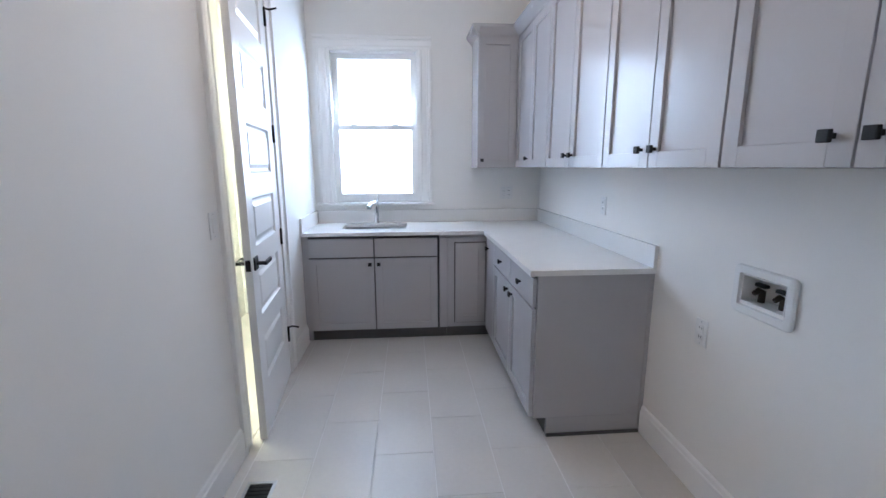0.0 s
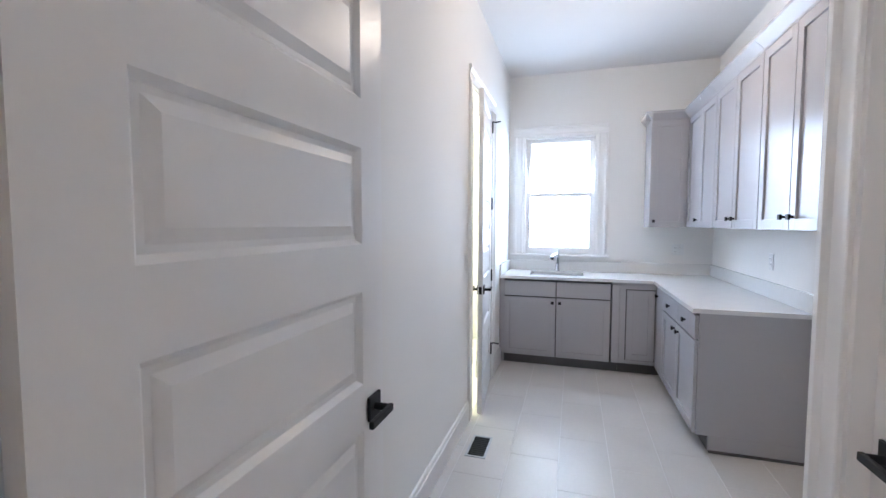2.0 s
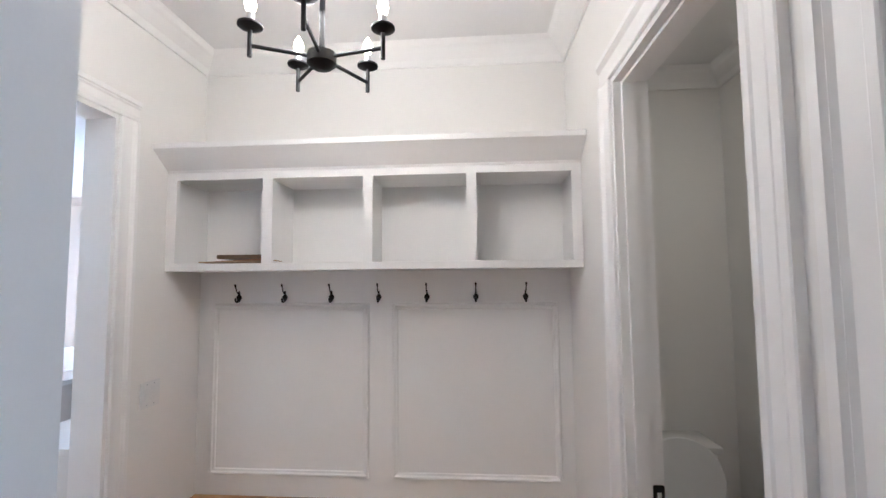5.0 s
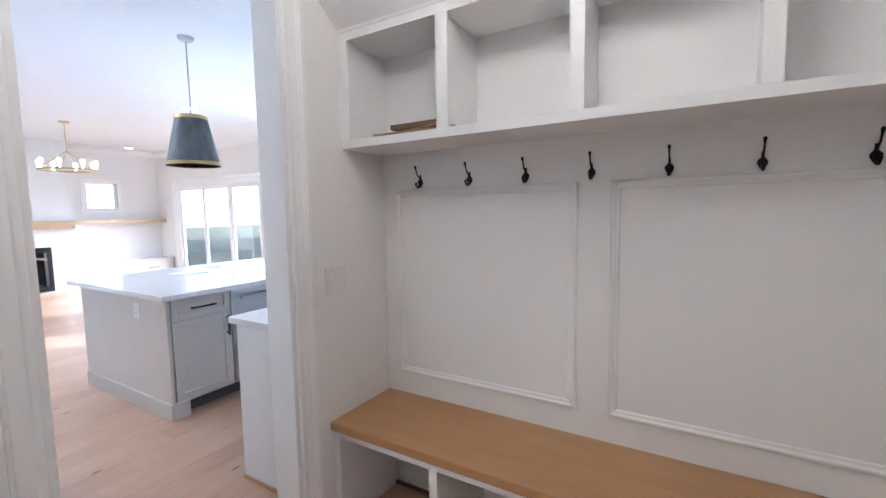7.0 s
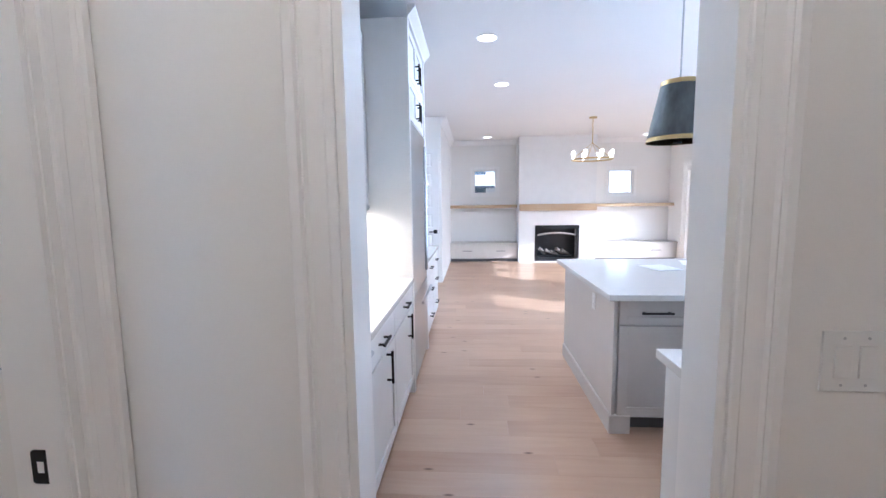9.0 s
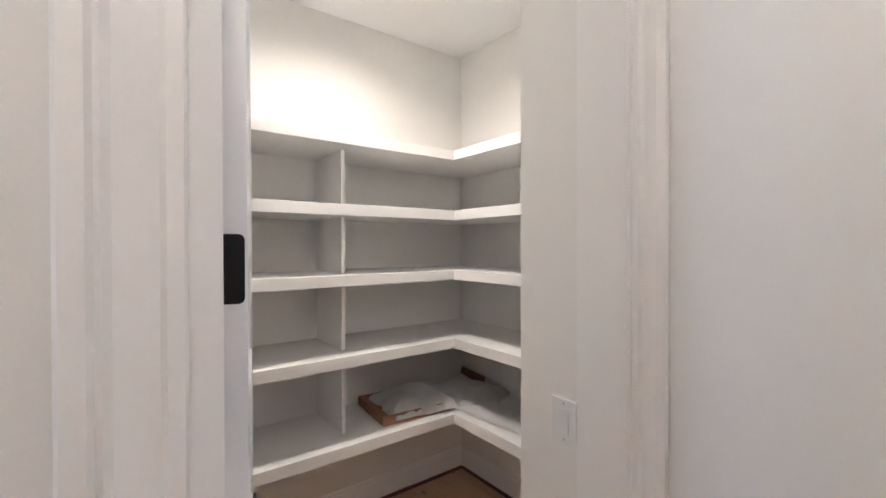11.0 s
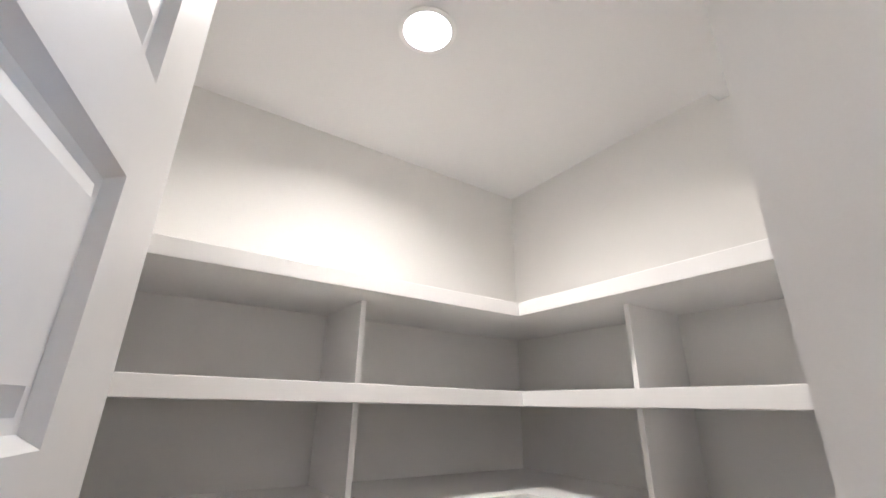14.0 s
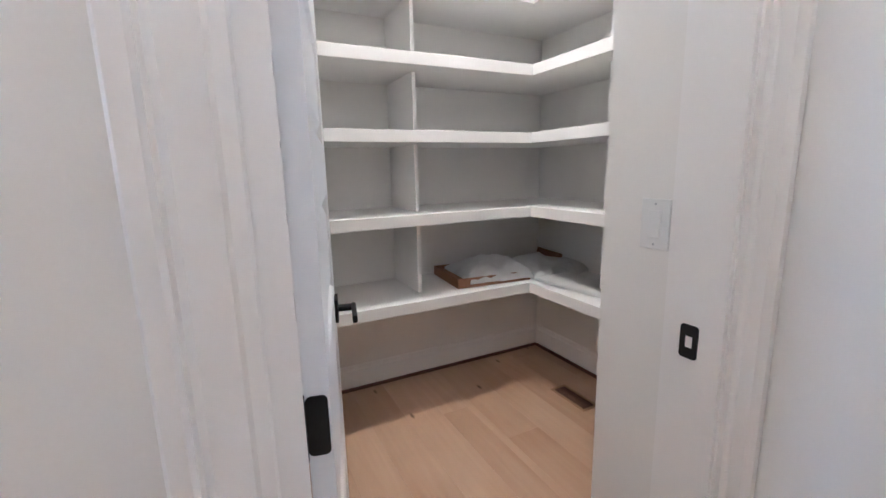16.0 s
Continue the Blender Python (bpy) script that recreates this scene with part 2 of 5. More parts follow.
def glass_mat(name, tint=(1, 1, 1), rough=0.0):
    m = bpy.data.materials.new(name)
    m.use_nodes = True
    b = m.node_tree.nodes["Principled BSDF"]
    b.inputs["Base Color"].default_value = (*tint, 1)
    b.inputs["Transmission Weight"].default_value = 1.0
    b.inputs["Roughness"].default_value = rough
    b.inputs["IOR"].default_value = 1.45
    return m


M_GLASS = glass_mat("window_glass")

# ---- building helpers ----


def bm_box(bm, x0, x1, y0, y1, z0, z1, bevel=0.0):
    x0, x1, y0, y1, z0, z1 = min(x0, x1), max(x0, x1), min(y0, y1), max(y0, y1), min(z0, z1), max(z0, z1)
    m = Matrix.Translation(((x0 + x1) / 2, (y0 + y1) / 2, (z0 + z1) / 2)) @ Matrix.Diagonal((x1 - x0, y1 - y0, z1 - z0, 1))
    r = bmesh.ops.create_cube(bm, size=1, matrix=m)
    if bevel:
        es = list({e for v in r["verts"] for e in v.link_edges})
        bmesh.ops.bevel(bm, geom=es, offset=bevel, segments=2, affect="EDGES", profile=0.5)
    return bm


def box(*a, **k):
    return bm_box(bmesh.new(), *a, **k)


def bm_cyl(bm, m, r, h, seg=24, r2=None):
    bmesh.ops.create_cone(bm, cap_ends=True, cap_tris=False, segments=seg, radius1=r, radius2=r if r2 is None else r2, depth=h, matrix=m)
    return bm


def cyl(m, r, h, seg=24, r2=None):
    return bm_cyl(bmesh.new(), m, r, h, seg, r2)


def bm_lathe(bm, m, prof, seg=28, sx=1.0, sy=1.0):
    """A turned shape: profile of (radius, height)."""
    rings = []
    for r, z in prof:
        rings.append([bm.verts.new(m @ Vector((sx * r * math.cos(2 * math.pi * i / seg), sy * r * math.sin(2 * math.pi * i / seg), z))) for i in range(seg)])
    for a, b in zip(rings, rings[1:]):
        for i in range(seg):
            bm.faces.new((a[i], a[(i + 1) % seg], b[(i + 1) % seg], b[i]))
    for ring, flip in ((rings[0], True), (rings[-1], False)):
        if (ring[0].co - ring[seg // 2].co).length > 1e-4:
            bm.faces.new(ring[::-1] if flip else ring)
    return bm


def bm_tube(bm, pts, r, seg=10):
    """A round bar along points."""
    pts = [Vector(p) for p in pts]
    rings = []
    for i, p in enumerate(pts):
        d = (pts[min(i + 1, len(pts) - 1)] - pts[max(i - 1, 0)]).normalized()
        u = d.cross(Vector((0, 0, 1)))
        if u.length < 1e-3:
            u = d.cross(Vector((1, 0, 0)))
        u.normalize()
        w = d.cross(u)
        rr = r[i] if isinstance(r, (list, tuple)) else r
        rings.append([bm.verts.new(p + rr * (math.cos(2 * math.pi * k / seg) * u + math.sin(2 * math.pi * k / seg) * w)) for k in range(seg)])
    for a, b in zip(rings, rings[1:]):
        for i in range(seg):
            bm.faces.new((a[i], a[(i + 1) % seg], b[(i + 1) % seg], b[i]))
    bm.faces.new(rings[0][::-1])
    bm.faces.new(rings[-1])
    return bm


def bm_extrude(bm, prof, m, length):
    """A closed profile in the local yz plane, drawn along local x."""
    a = [bm.verts.new(m @ Vector((0, y, z))) for y, z in prof]
    b = [bm.verts.new(m @ Vector((length, y, z))) for y, z in prof]
    n = len(prof)
    for i in range(n):
        bm.faces.new((a[i], a[(i + 1) % n], b[(i + 1) % n], b[i]))
    bm.faces.new(a[::-1])
    bm.faces.new(b)
    return bm


def mesh_of(name, bm, material, smooth=False):
    bmesh.ops.recalc_face_normals(bm, faces=bm.faces)
    me = bpy.data.meshes.new(name)
    bm.to_mesh(me)
    bm.free()
    me.materials.append(material)
    if smooth:
        me.polygons.foreach_set("use_smooth", [True] * len(me.polygons))
        me.set_sharp_from_angle(angle=radians(40))
    return me


def part(name, bm, material, parent=None, label="", smooth=False):
    ob = new(name, mesh_of(name, bm, material, smooth))
    if parent is not None:
        ob.parent = parent
    if label:
        tagged(ob, label=label)
    return ob


def thing(name, label, category, group="", kind="", at=None):
    ob = tagged(new(name), label, category, group, kind)
    if at is not None:
        ob.matrix_world = at
    return ob


def solid(name, bm, material, label, category, group="", kind="", smooth=False):
    return tagged(part(name, bm, material, None, "", smooth), label, category, group, kind)


def wall(name, axis, p0, p1, u0, u1, z0, z1, holes=(), material=None):
    """A wall at p0..p1 across the axis, from u0 to u1 along the other one, with holes (u0, u1, z0, z1)."""
    bm = bmesh.new()

    def block(a0, a1, b0, b1):
        if a1 - a0 > 1e-4 and b1 - b0 > 1e-4:
            if axis == "x":
                bm_box(bm, p0, p1, a0, a1, b0, b1)
            else:
                bm_box(bm, a0, a1, p0, p1, b0, b1)

    at = u0
    for a0, a1, b0, b1 in sorted(holes):
        block(at, a0, z0, z1)
        block(a0, a1, z0, b0)
        block(a0, a1, b1, z1)
        at = a1
    block(at, u1, z0, z1)
    return tagged(part(name, bm, material or M_WALL), "smooth painted pale grey plaster wall", "wall", kind="structure")


CASING = [(0, 0), (0, 0.010), (0.004, 0.013), (0.020, 0.013), (0.026, 0.009), (0.066, 0.011), (0.074, 0.018), (0.080, 0.014), (0.086, 0.022), (0.106, 0.022), (0.110, 0.019), (0.110, 0)]


def run_trim(bm, prof, start, along, side, out, length):
    """Profile points (s, d): s along 'side', d along 'out'; swept along 'along'."""
    m = Matrix((
        (along[0], side[0], out[0], start[0]), (along[1], side[1], out[1], start[1]), (along[2], side[2], out[2], start[2]), (0, 0, 0, 1)))
    return bm_extrude(bm, prof, m, length)


def casing(name, axis, p, sign, u0, u1, top, width=0.11, bottom=0.0):
    """Trim round an opening u0..u1 on the wall face at p whose normal points along sign * axis."""
    prof = [(s * width / 0.11, d) for s, d in CASING]
    bm = bmesh.new()
    out = (sign, 0, 0) if axis == "x" else (0, sign, 0)
    uv = (0, 1, 0) if axis == "x" else (1, 0, 0)
    pt = (lambda u, z: (p, u, z)) if axis == "x" else (lambda u, z: (u, p, z))
    neg = tuple(-c for c in uv)
    run_trim(bm, prof, pt(u0, bottom), (0, 0, 1), neg, out, top - bottom)
    run_trim(bm, prof, pt(u1, bottom), (0, 0, 1), uv, out, top - bottom)
    run_trim(bm, prof, pt(u0 - width, top), uv, (0, 0, 1), out, u1 - u0 + 2 * width)
    return tagged(part(name, bm, M_TRIM), "white painted moulded door casing", "trim", kind="structure")


def jamb(name, axis, p0, p1, u0, u1, top, t=0.02, stop=None):
    """Lining of an opening, as three boards with a stop."""
    bm = bmesh.new()

    def b(a0, a1, z0, z1, q0=p0, q1=p1):
        if axis == "x":
            bm_box(bm, q0, q1, a0, a1, z0, z1)
        else:
            bm_box(bm, a0, a1, q0, q1, z0, z1)

    b(u0 - t, u0, 0, top + t)
    b(u1, u1 + t, 0, top + t)
    b(u0, u1, top, top + t)
    if stop:
        s0, s1 = stop
        b(u0, u0 + 0.012, 0, top - 0.012, s0, s1)
        b(u1 - 0.012, u1, 0, top - 0.012, s0, s1)
        b(u0, u1, top - 0.012, top, s0, s1)
    return tagged(part(name, bm, M_TRIM), "white painted wooden door lining", "trim", kind="structure")


BASE = [(0, 0), (0, 0.016), (0.125, 0.016), (0.130, 0.012), (0.148, 0.010), (0.155, 0.004), (0.155, 0)]


def baseboard(axis, p, sign, u0, u1, dark=False):
    bm = bmesh.new()
    out = (sign, 0, 0) if axis == "x" else (0, sign, 0)
    uv = (0, 1, 0) if axis == "x" else (1, 0, 0)
    start = (p, u0, 0) if axis == "x" else (u0, p, 0)
    run_trim(bm, BASE, start, uv, (0, 0, 1), out, u1 - u0)
    return tagged(part("baseboard", bm, M_TRIM), "tall white painted baseboard", "baseboard", kind="structure")


CROWN = [(0, 0), (0, 0.012), (-0.012, 0.02), (-0.03, 0.03), (-0.075, 0.075), (-0.085, 0.09), (-0.1, 0.1), (-0.11, 0.11), (-0.11, 0)]


def crown(axis, p, sign, u0, u1, z, size=0.11):
    """Cornice along a wall, its top at z."""
    bm = bmesh.new()
    out = (sign, 0, 0) if axis == "x" else (0, sign, 0)
    uv = (0, 1, 0) if axis == "x" else (1, 0, 0)
    k = size / 0.11
    prof = [(-s * k - size, d * k) for s, d in CROWN]
    start = (p, u0, z) if axis == "x" else (u0, p, z)
    run_trim(bm, prof, start, uv, (0, 0, 1), out, u1 - u0)
    return tagged(part("trim", bm, M_TRIM), "white painted crown moulding", "trim", kind="structure")


def bm_panel_field(bm, w, z0, z1, y, depth, sign):
    """A raised panel in a recess; local x across, y out of the face."""
    a = [(0, 0), (w, 0), (w, z1 - z0), (0, z1 - z0)]

    def ring(inset, d):
        return [bm.verts.new((inset + 0, y + sign * d, z0 + inset)), bm.verts.new((w - inset, y + sign * d, z0 + inset)),
                bm.verts.new((w - inset, y + sign * d, z1 - inset)), bm.verts.new((inset, y + sign * d, z1 - inset))]

    rings = [ring(0, 0), ring(0.012, -depth), ring(0.024, -depth), ring(0.046, -depth * 0.25)]
    for p, q in zip(rings, rings[1:]):
        for i in range(4):
            bm.faces.new((p[i], p[(i + 1) % 4], q[(i + 1) % 4], q[i]))
    bm.faces.new(rings[-1])


def lever_set(parent, m, side, direction, plate=True):
    """Square black rosette and lever on a door face; direction is along local x."""
    bm = bmesh.new()
    bm_box(bm, -0.033, 0.033, 0, side * 0.009, -0.033, 0.033, 0.002)
    bmesh.ops.transform(bm, matrix=m, verts=bm.verts)
    rose = part("rosette", bm, M_BLACK, parent, "matte black square rosette")
    bm = bmesh.new()
    bm_cyl(bm, Matrix.Translation((0, side * 0.03, 0)) @ Matrix.Rotation(radians(90), 4, "X"), 0.010, 0.044, 16)
    bm_box(bm, -0.010 * direction, 0.112 * direction, side * 0.045, side * 0.058, -0.010, 0.010, 0.003)
    bmesh.ops.transform(bm, matrix=m, verts=bm.verts)
    part("handle", bm, M_BLACK, parent, "matte black door lever")
    return rose


def panel_door(name, width, height, tops, ph, m, label, handle_z=0.92, hinges=(), thick=0.035, stops=(), leaf=False):
    """A six-panel door: local x from hinge edge to latch edge, y through its thickness, z up."""
    d = tagged(new(name), label, "door", kind="structure")
    d.matrix_world = m
    st = 0.118
    part("stile", box(0, st, -thick, 0, 0.008, height), M_DOOR, d)
    part("stile", box(width - st, width, -thick, 0, 0.008, height), M_DOOR, d)
    z = 0.008
    for t in [*sorted(tops), None]:
        part("rail", box(st, width - st, -thick, 0, z, height if t is None else t - ph), M_DOOR, d)
        z = t
    for t in sorted(tops):
        bm = bmesh.new()
        bm_panel_field(bm, width - 2 * st, t - ph, t, 0, 0.013, 1)
        bm_panel_field(bm, width - 2 * st, t - ph, t, -thick, 0.013, -1)
        bmesh.ops.translate(bm, vec=(st, 0, 0), verts=bm.verts)
        part("panel", bm, M_DOOR, d)
    mm = Matrix.Translation((width - 0.065, 0, handle_z))
    lever_set(d, mm, 1, -1)
    lever_set(d, mm @ Matrix.Translation((0, -thick, 0)), -1, -1)
    bm = box(width - 0.001, width + 0.0015, -thick / 2 - 0.012, -thick / 2 + 0.012, handle_z - 0.028, handle_z + 0.028, bevel=0.0006)
    part("latch_plate", bm, M_BLACK, d)
    for hz in hinges:
        bm = bmesh.new()
        bm_cyl(bm, Matrix.Translation((-0.006, 0.006, hz)), 0.0075, 0.10, 12)
        bm_cyl(bm, Matrix.Translation((-0.006, 0.006, hz + 0.053)), 0.005, 0.008, 10)
        if hz in stops:
            bm_tube(bm, [(-0.006, 0.006, hz + 0.05), (-0.03, 0.03, hz + 0.05), (0.0, 0.075, hz + 0.05)], 0.006, 8)
        part("hinge", bm, M_BLACK, d, "matte black door hinge")
        if leaf:
            lf_ = box(-0.0028, 0.0005, -thick + 0.003, -0.001, hz - 0.046, hz + 0.046)
            near = [e for e in lf_.edges if abs(e.verts[0].co.x - e.verts[1].co.x) > 0.002]
            bmesh.ops.bevel(lf_, geom=near, offset=0.008, segments=4, affect="EDGES", profile=0.5)
            part("hinge_leaf", lf_, M_BLACK, d)
    return d


def shaker(parent, name, axis, p, sign, u0, u1, z0, z1, material, rail=0.057, thick=0.02):
    """A recessed-panel front on the plane p, proud along sign * axis."""

    def b(a0, a1, c0, c1, d1, bev=0.0):
        bm = bmesh.new()
        if axis == "x":
            bm_box(bm, p, p + sign * d1, a0, a1, c0, c1, bev)
        else:
            bm_box(bm, a0, a1, p, p + sign * d1, c0, c1, bev)
        return bm

    front = part(name, b(u0 + rail, u1 - rail, z0 + rail, z1 - rail, thick - 0.011), material, parent)
    part("stile", b(u0, u0 + rail, z0, z1, thick, 0.0015), material, front)
    part("stile", b(u1 - rail, u1, z0, z1, thick, 0.0015), material, front)
    part("rail", b(u0 + rail, u1 - rail, z0, z0 + rail, thick, 0.0015), material, front)
    part("rail", b(u0 + rail, u1 - rail, z1 - rail, z1, thick, 0.0015), material, front)
    return front


def slab(parent, name, axis, p, sign, u0, u1, z0, z1, material, thick=0.02):
    bm = bmesh.new()
    if axis == "x":
        bm_box(bm, p, p + sign * thick, u0, u1, z0, z1, 0.002)
    else:
        bm_box(bm, u0, u1, p, p + sign * thick, z0, z1, 0.002)
    return part(name, bm, material, parent)


def knob(parent, axis, p, sign, u, z, s=0.028):
    bm = bmesh.new()
    if axis == "x":
        bm_box(bm, p, p + sign * 0.016, u - 0.006, u + 0.006, z - 0.006, z + 0.006)
        bm_box(bm, p + sign * 0.016, p + sign * 0.028, u - s / 2, u + s / 2, z - s / 2, z + s / 2, 0.002)
    else:
        bm_box(bm, u - 0.006, u + 0.006, p, p + sign * 0.016, z - 0.006, z + 0.006)
        bm_box(bm, u - s / 2, u + s / 2, p + sign * 0.016, p + sign * 0.028, z - s / 2, z + s / 2, 0.002)
    return part("knob", bm, M_BLACK, parent, "square matte black knob")


def bar_pull(parent, axis, p, sign, u, z, length, vertical=False):
    bm = bmesh.new()

    def b(a0, a1, c0, c1, d0, d1, bev=0.0):
        if axis == "x":
            bm_box(bm, p + sign * d0, p + sign * d1, a0, a1, c0, c1, bev)
        else:
            bm_box(bm, a0, a1, p + sign * d0, p + sign * d1, c0, c1, bev)

    h = length / 2
    if vertical:
        b(u - 0.006, u + 0.006, z - h, z + h, 0.026, 0.038, 0.002)
        for s in (-1, 1):
            b(u - 0.005, u + 0.005, z + s * (h - 0.02) - 0.005, z + s * (h - 0.02) + 0.005, 0, 0.03)
    else:
        b(u - h, u + h, z - 0.006, z + 0.006, 0.026, 0.038, 0.002)
        for s in (-1, 1):
            b(u + s * (h - 0.02) - 0.005, u + s * (h - 0.02) + 0.005, z - 0.005, z + 0.005, 0, 0.03)
    return part("handle", bm, M_BLACK, parent, "matte black bar pull")

# ---- the large structure ----
LX0, LX1, LY0, LY1, LZ = -0.82, 1.265, -0.57, 4.155, 3.10   # laundry
MX0, MY0, MY1, MZ = -2.475, -2.785, -0.695, 3.02              # mudroom
PX0, PX1, PY0, PY1, PZ = -0.42, 1.427, -3.832, -1.70, 3.04     # pantry
KX0, KX1, KY0, KY1, KZ = -6.2, -0.27, -12.85, -2.93, 2.98     # kitchen and living room
WX0, WY1 = -2.90, 0.37                                        # toilet room
NX = 0.50                                                     # passage wall
HEAD = 2.445
D1 = (2.255, 3.035)     # side door
D3 = (-0.44, 0.38)     # passage door
KD = (-1.872, -1.082)  # kitchen opening
PD = (-2.688, -1.866)  # pantry door
WD = (-1.715, -0.945)  # toilet room door
LD = (-0.675, 0.155)   # laundry door

# laundry
wall("wall_laundry_west", "x", -0.955, LX0, LY0, LY1, 0, LZ, [(D1[0], D1[1], 0, HEAD)])
wall("wall_laundry_north", "y", LY1, 4.33, -1.0, 1.40, 0, LZ, [(-0.675, 0.15, 1.10, 2.445)])
wall("wall_laundry_east", "x", LX1, 1.39, 0.42, LY1, 0, LZ, [(1.432, 1.624, 0.920, 1.026)])
wall("wall_laundry_south", "y", 0.42, 0.535, 0.62, LX1, 0, LZ)
wall("wall_passage_east", "x", NX, 0.62, -1.62, 0.535, 0, LZ, [(D3[0], D3[1], 0, HEAD)])
wall("wall_mudroom_north", "y", MY1, LY0, -3.02, NX, 0, LZ, [(WD[0], WD[1], 0, HEAD), (LD[0], LD[1], 0, HEAD)])
# toilet room
wall("wall_toilet_west", "x", -3.02, WX0, LY0, WY1, 0, MZ)
wall("wall_toilet_north", "y", WY1, 0.47, -3.02, -0.955, 0, MZ)
# mudroom
wall("wall_mudroom_west", "x", -2.60, MX0, MY0, MY1, 0, MZ)
wall("wall_mudroom_south", "y", KY1, MY0, -6.35, -0.42, 0, MZ, [(KD[0], KD[1], 0, HEAD)])
wall("wall_pantry_west", "x", -0.557, PX0, MY0, -1.655, 0, PZ, [(PD[0], PD[1], 0, HEAD)])
wall("wall_pantry_north", "y", PY1, -1.62, PX0, 1.56, 0, PZ)
# pantry
wall("wall_pantry_nib", "y", KY1, -2.748, PX0, -0.170, 0, PZ)
wall("wall_pantry_side", "x", KX1, -0.170, PY0, KY1, 0, PZ)
wall("wall_pantry_east", "x", PX1, 1.56, -3.97, PY1, 0, PZ)
wall("wall_pantry_south", "y", -3.97, PY0, -0.170, PX1, 0, PZ)
# kitchen and living room
wall("wall_living_south", "y", -13.0, KY0, -6.35, 0.2, 0, KZ, [(-5.33, -4.73, 1.62, 2.22), (-1.97, -1.38, 1.66, 2.27)])
wall("wall_living_west", "x", -6.35, KX0, KY0, KY1, 0, KZ, [(-12.05, -7.9, 0.02, 2.2), (-6.43, -5.55, 0.30, 2.2)])
wall("wall_kitchen_east", "x", KX1, -0.15, -9.75, -3.97, 0, KZ)
wall("wall_hall_east", "x", -0.80, -0.68, -12.85, -9.75, 0, KZ)
wall("wall_hall_return", "y", -9.75, -9.63, -0.80, KX1, 0, KZ)


def ceiling(name, x0, x1, y0, y1, z):
    return tagged(part(name, box(x0, x1, y0, y1, z, z + 0.1), M_CEIL), "flat white painted ceiling", "ceiling", kind="structure")


ceiling("ceiling_laundry", -0.955, 1.39, LY0, 4.33, LZ)
ceiling("ceiling_mudroom", -2.60, -0.48, KY1 + 0.03, LY0 - 0.03, MZ)
ceiling("ceiling_passage", -0.48, 0.62, -1.66, LY0 - 0.03, MZ)
ceiling("ceiling_toilet", -3.02, -0.955, LY0 + 0.01, 0.47, MZ)
ceiling("ceiling_pantry", PX0, PX1, PY0, PY1, PZ)
ceiling("ceiling_kitchen", -6.35, 0.2, -13.0, KY1, KZ)

# sub floor and ground
tagged(part("floor", box(-6.35, 1.6, -13.0, 4.45, -0.12, -0.012), M_SUBFLOOR), "dark sub floor below boards and tiles", "floor", kind="structure")
tagged(part("ground", box(-400, 400, -400, 400, -0.6, -0.45), M_GRASS), "dry winter grass around the house", "ground", kind="structure")

# room behind the side door
wall("wall_side_room_west", "x", -1.72, -1.60, 0.47, 4.33, 0, MZ)
tagged(part("floor_side_room", box(-1.60, -0.825, 0.47, 4.33, -0.011, -0.001), M_TILE), "pale tiled floor behind the side door", "floor", kind="structure")
wall("wall_side_room_north", "y", 4.33, 4.45, -1.72, -0.955, 0, MZ)
ceiling("ceiling_side_room", -1.72, -0.955, 0.47, 4.33, MZ)

# unseen wall added to keep the sun out of the laundry window
wall("wall_sun_blocker", "x", -2.2, -2.0, 4.45, 8.5, -0.45, 4.2)

# crown mouldings
for a in (("x", MX0, 1, MY0, MY1, MZ), ("y", MY0, 1, MX0, -0.557, MZ), ("y", MY1, -1, MX0, NX, MZ), ("x", -0.557, -1, MY0, -1.655, MZ),
          ("x", WX0, 1, LY0, WY1, MZ), ("y", WY1, -1, WX0, -0.955, MZ), ("y", KY0, 1, KX0, -0.8, KZ), ("x", KX0, 1, KY0, KY1, KZ),
          ("x", -0.80, -1, -12.85, -9.63, KZ)):
    crown(*a)

# casings and linings
casing("trim_kitchen", "y", MY0, 1, KD[0], KD[1], HEAD, width=0.098)
casing("trim_kitchen_far", "y", KY1, -1, KD[0], KD[1], HEAD)
jamb("trim_kitchen_lining", "y", KY1, MY0, KD[0] + 0.02, KD[1] - 0.02, HEAD - 0.02)
casing("trim_pantry", "x", -0.557, -1, PD[0], PD[1], HEAD, width=0.095)
casing("trim_pantry_inner", "x", PX0, 1, PD[0], PD[1] - 0.026, HEAD, width=0.055)
jamb("trim_pantry_lining", "x", -0.557, PX0, PD[0] + 0.02, PD[1] - 0.02, HEAD - 0.02, stop=(-0.552, -0.506))
casing("trim_toilet", "y", MY1, -1, WD[0], WD[1], HEAD)
jamb("trim_toilet_lining", "y", MY1, LY0, WD[0] + 0.02, WD[1] - 0.02, HEAD - 0.02, stop=(-0.665, -0.62))
casing("trim_laundry", "y", MY1, -1, LD[0], LD[1], HEAD)
casing("trim_laundry_inner", "y", LY0, 1, LD[0], LD[1], HEAD)
jamb("trim_laundry_lining", "y", MY1, LY0, LD[0] + 0.02, LD[1] - 0.02, HEAD - 0.02, stop=(-0.665, -0.62))
casing("trim_side_door", "x", LX0, 1, D1[0], D1[1], HEAD)
jamb("trim_side_door_lining", "x", -0.955, LX0, D1[0] + 0.02, D1[1] - 0.02, HEAD - 0.02, stop=(-0.925, -0.875))
casing("trim_passage_door", "x", NX, -1, D3[0], D3[1], HEAD)
jamb("trim_passage_door_lining", "x", NX, 0.62, D3[0] + 0.02, D3[1] - 0.02, HEAD - 0.02)

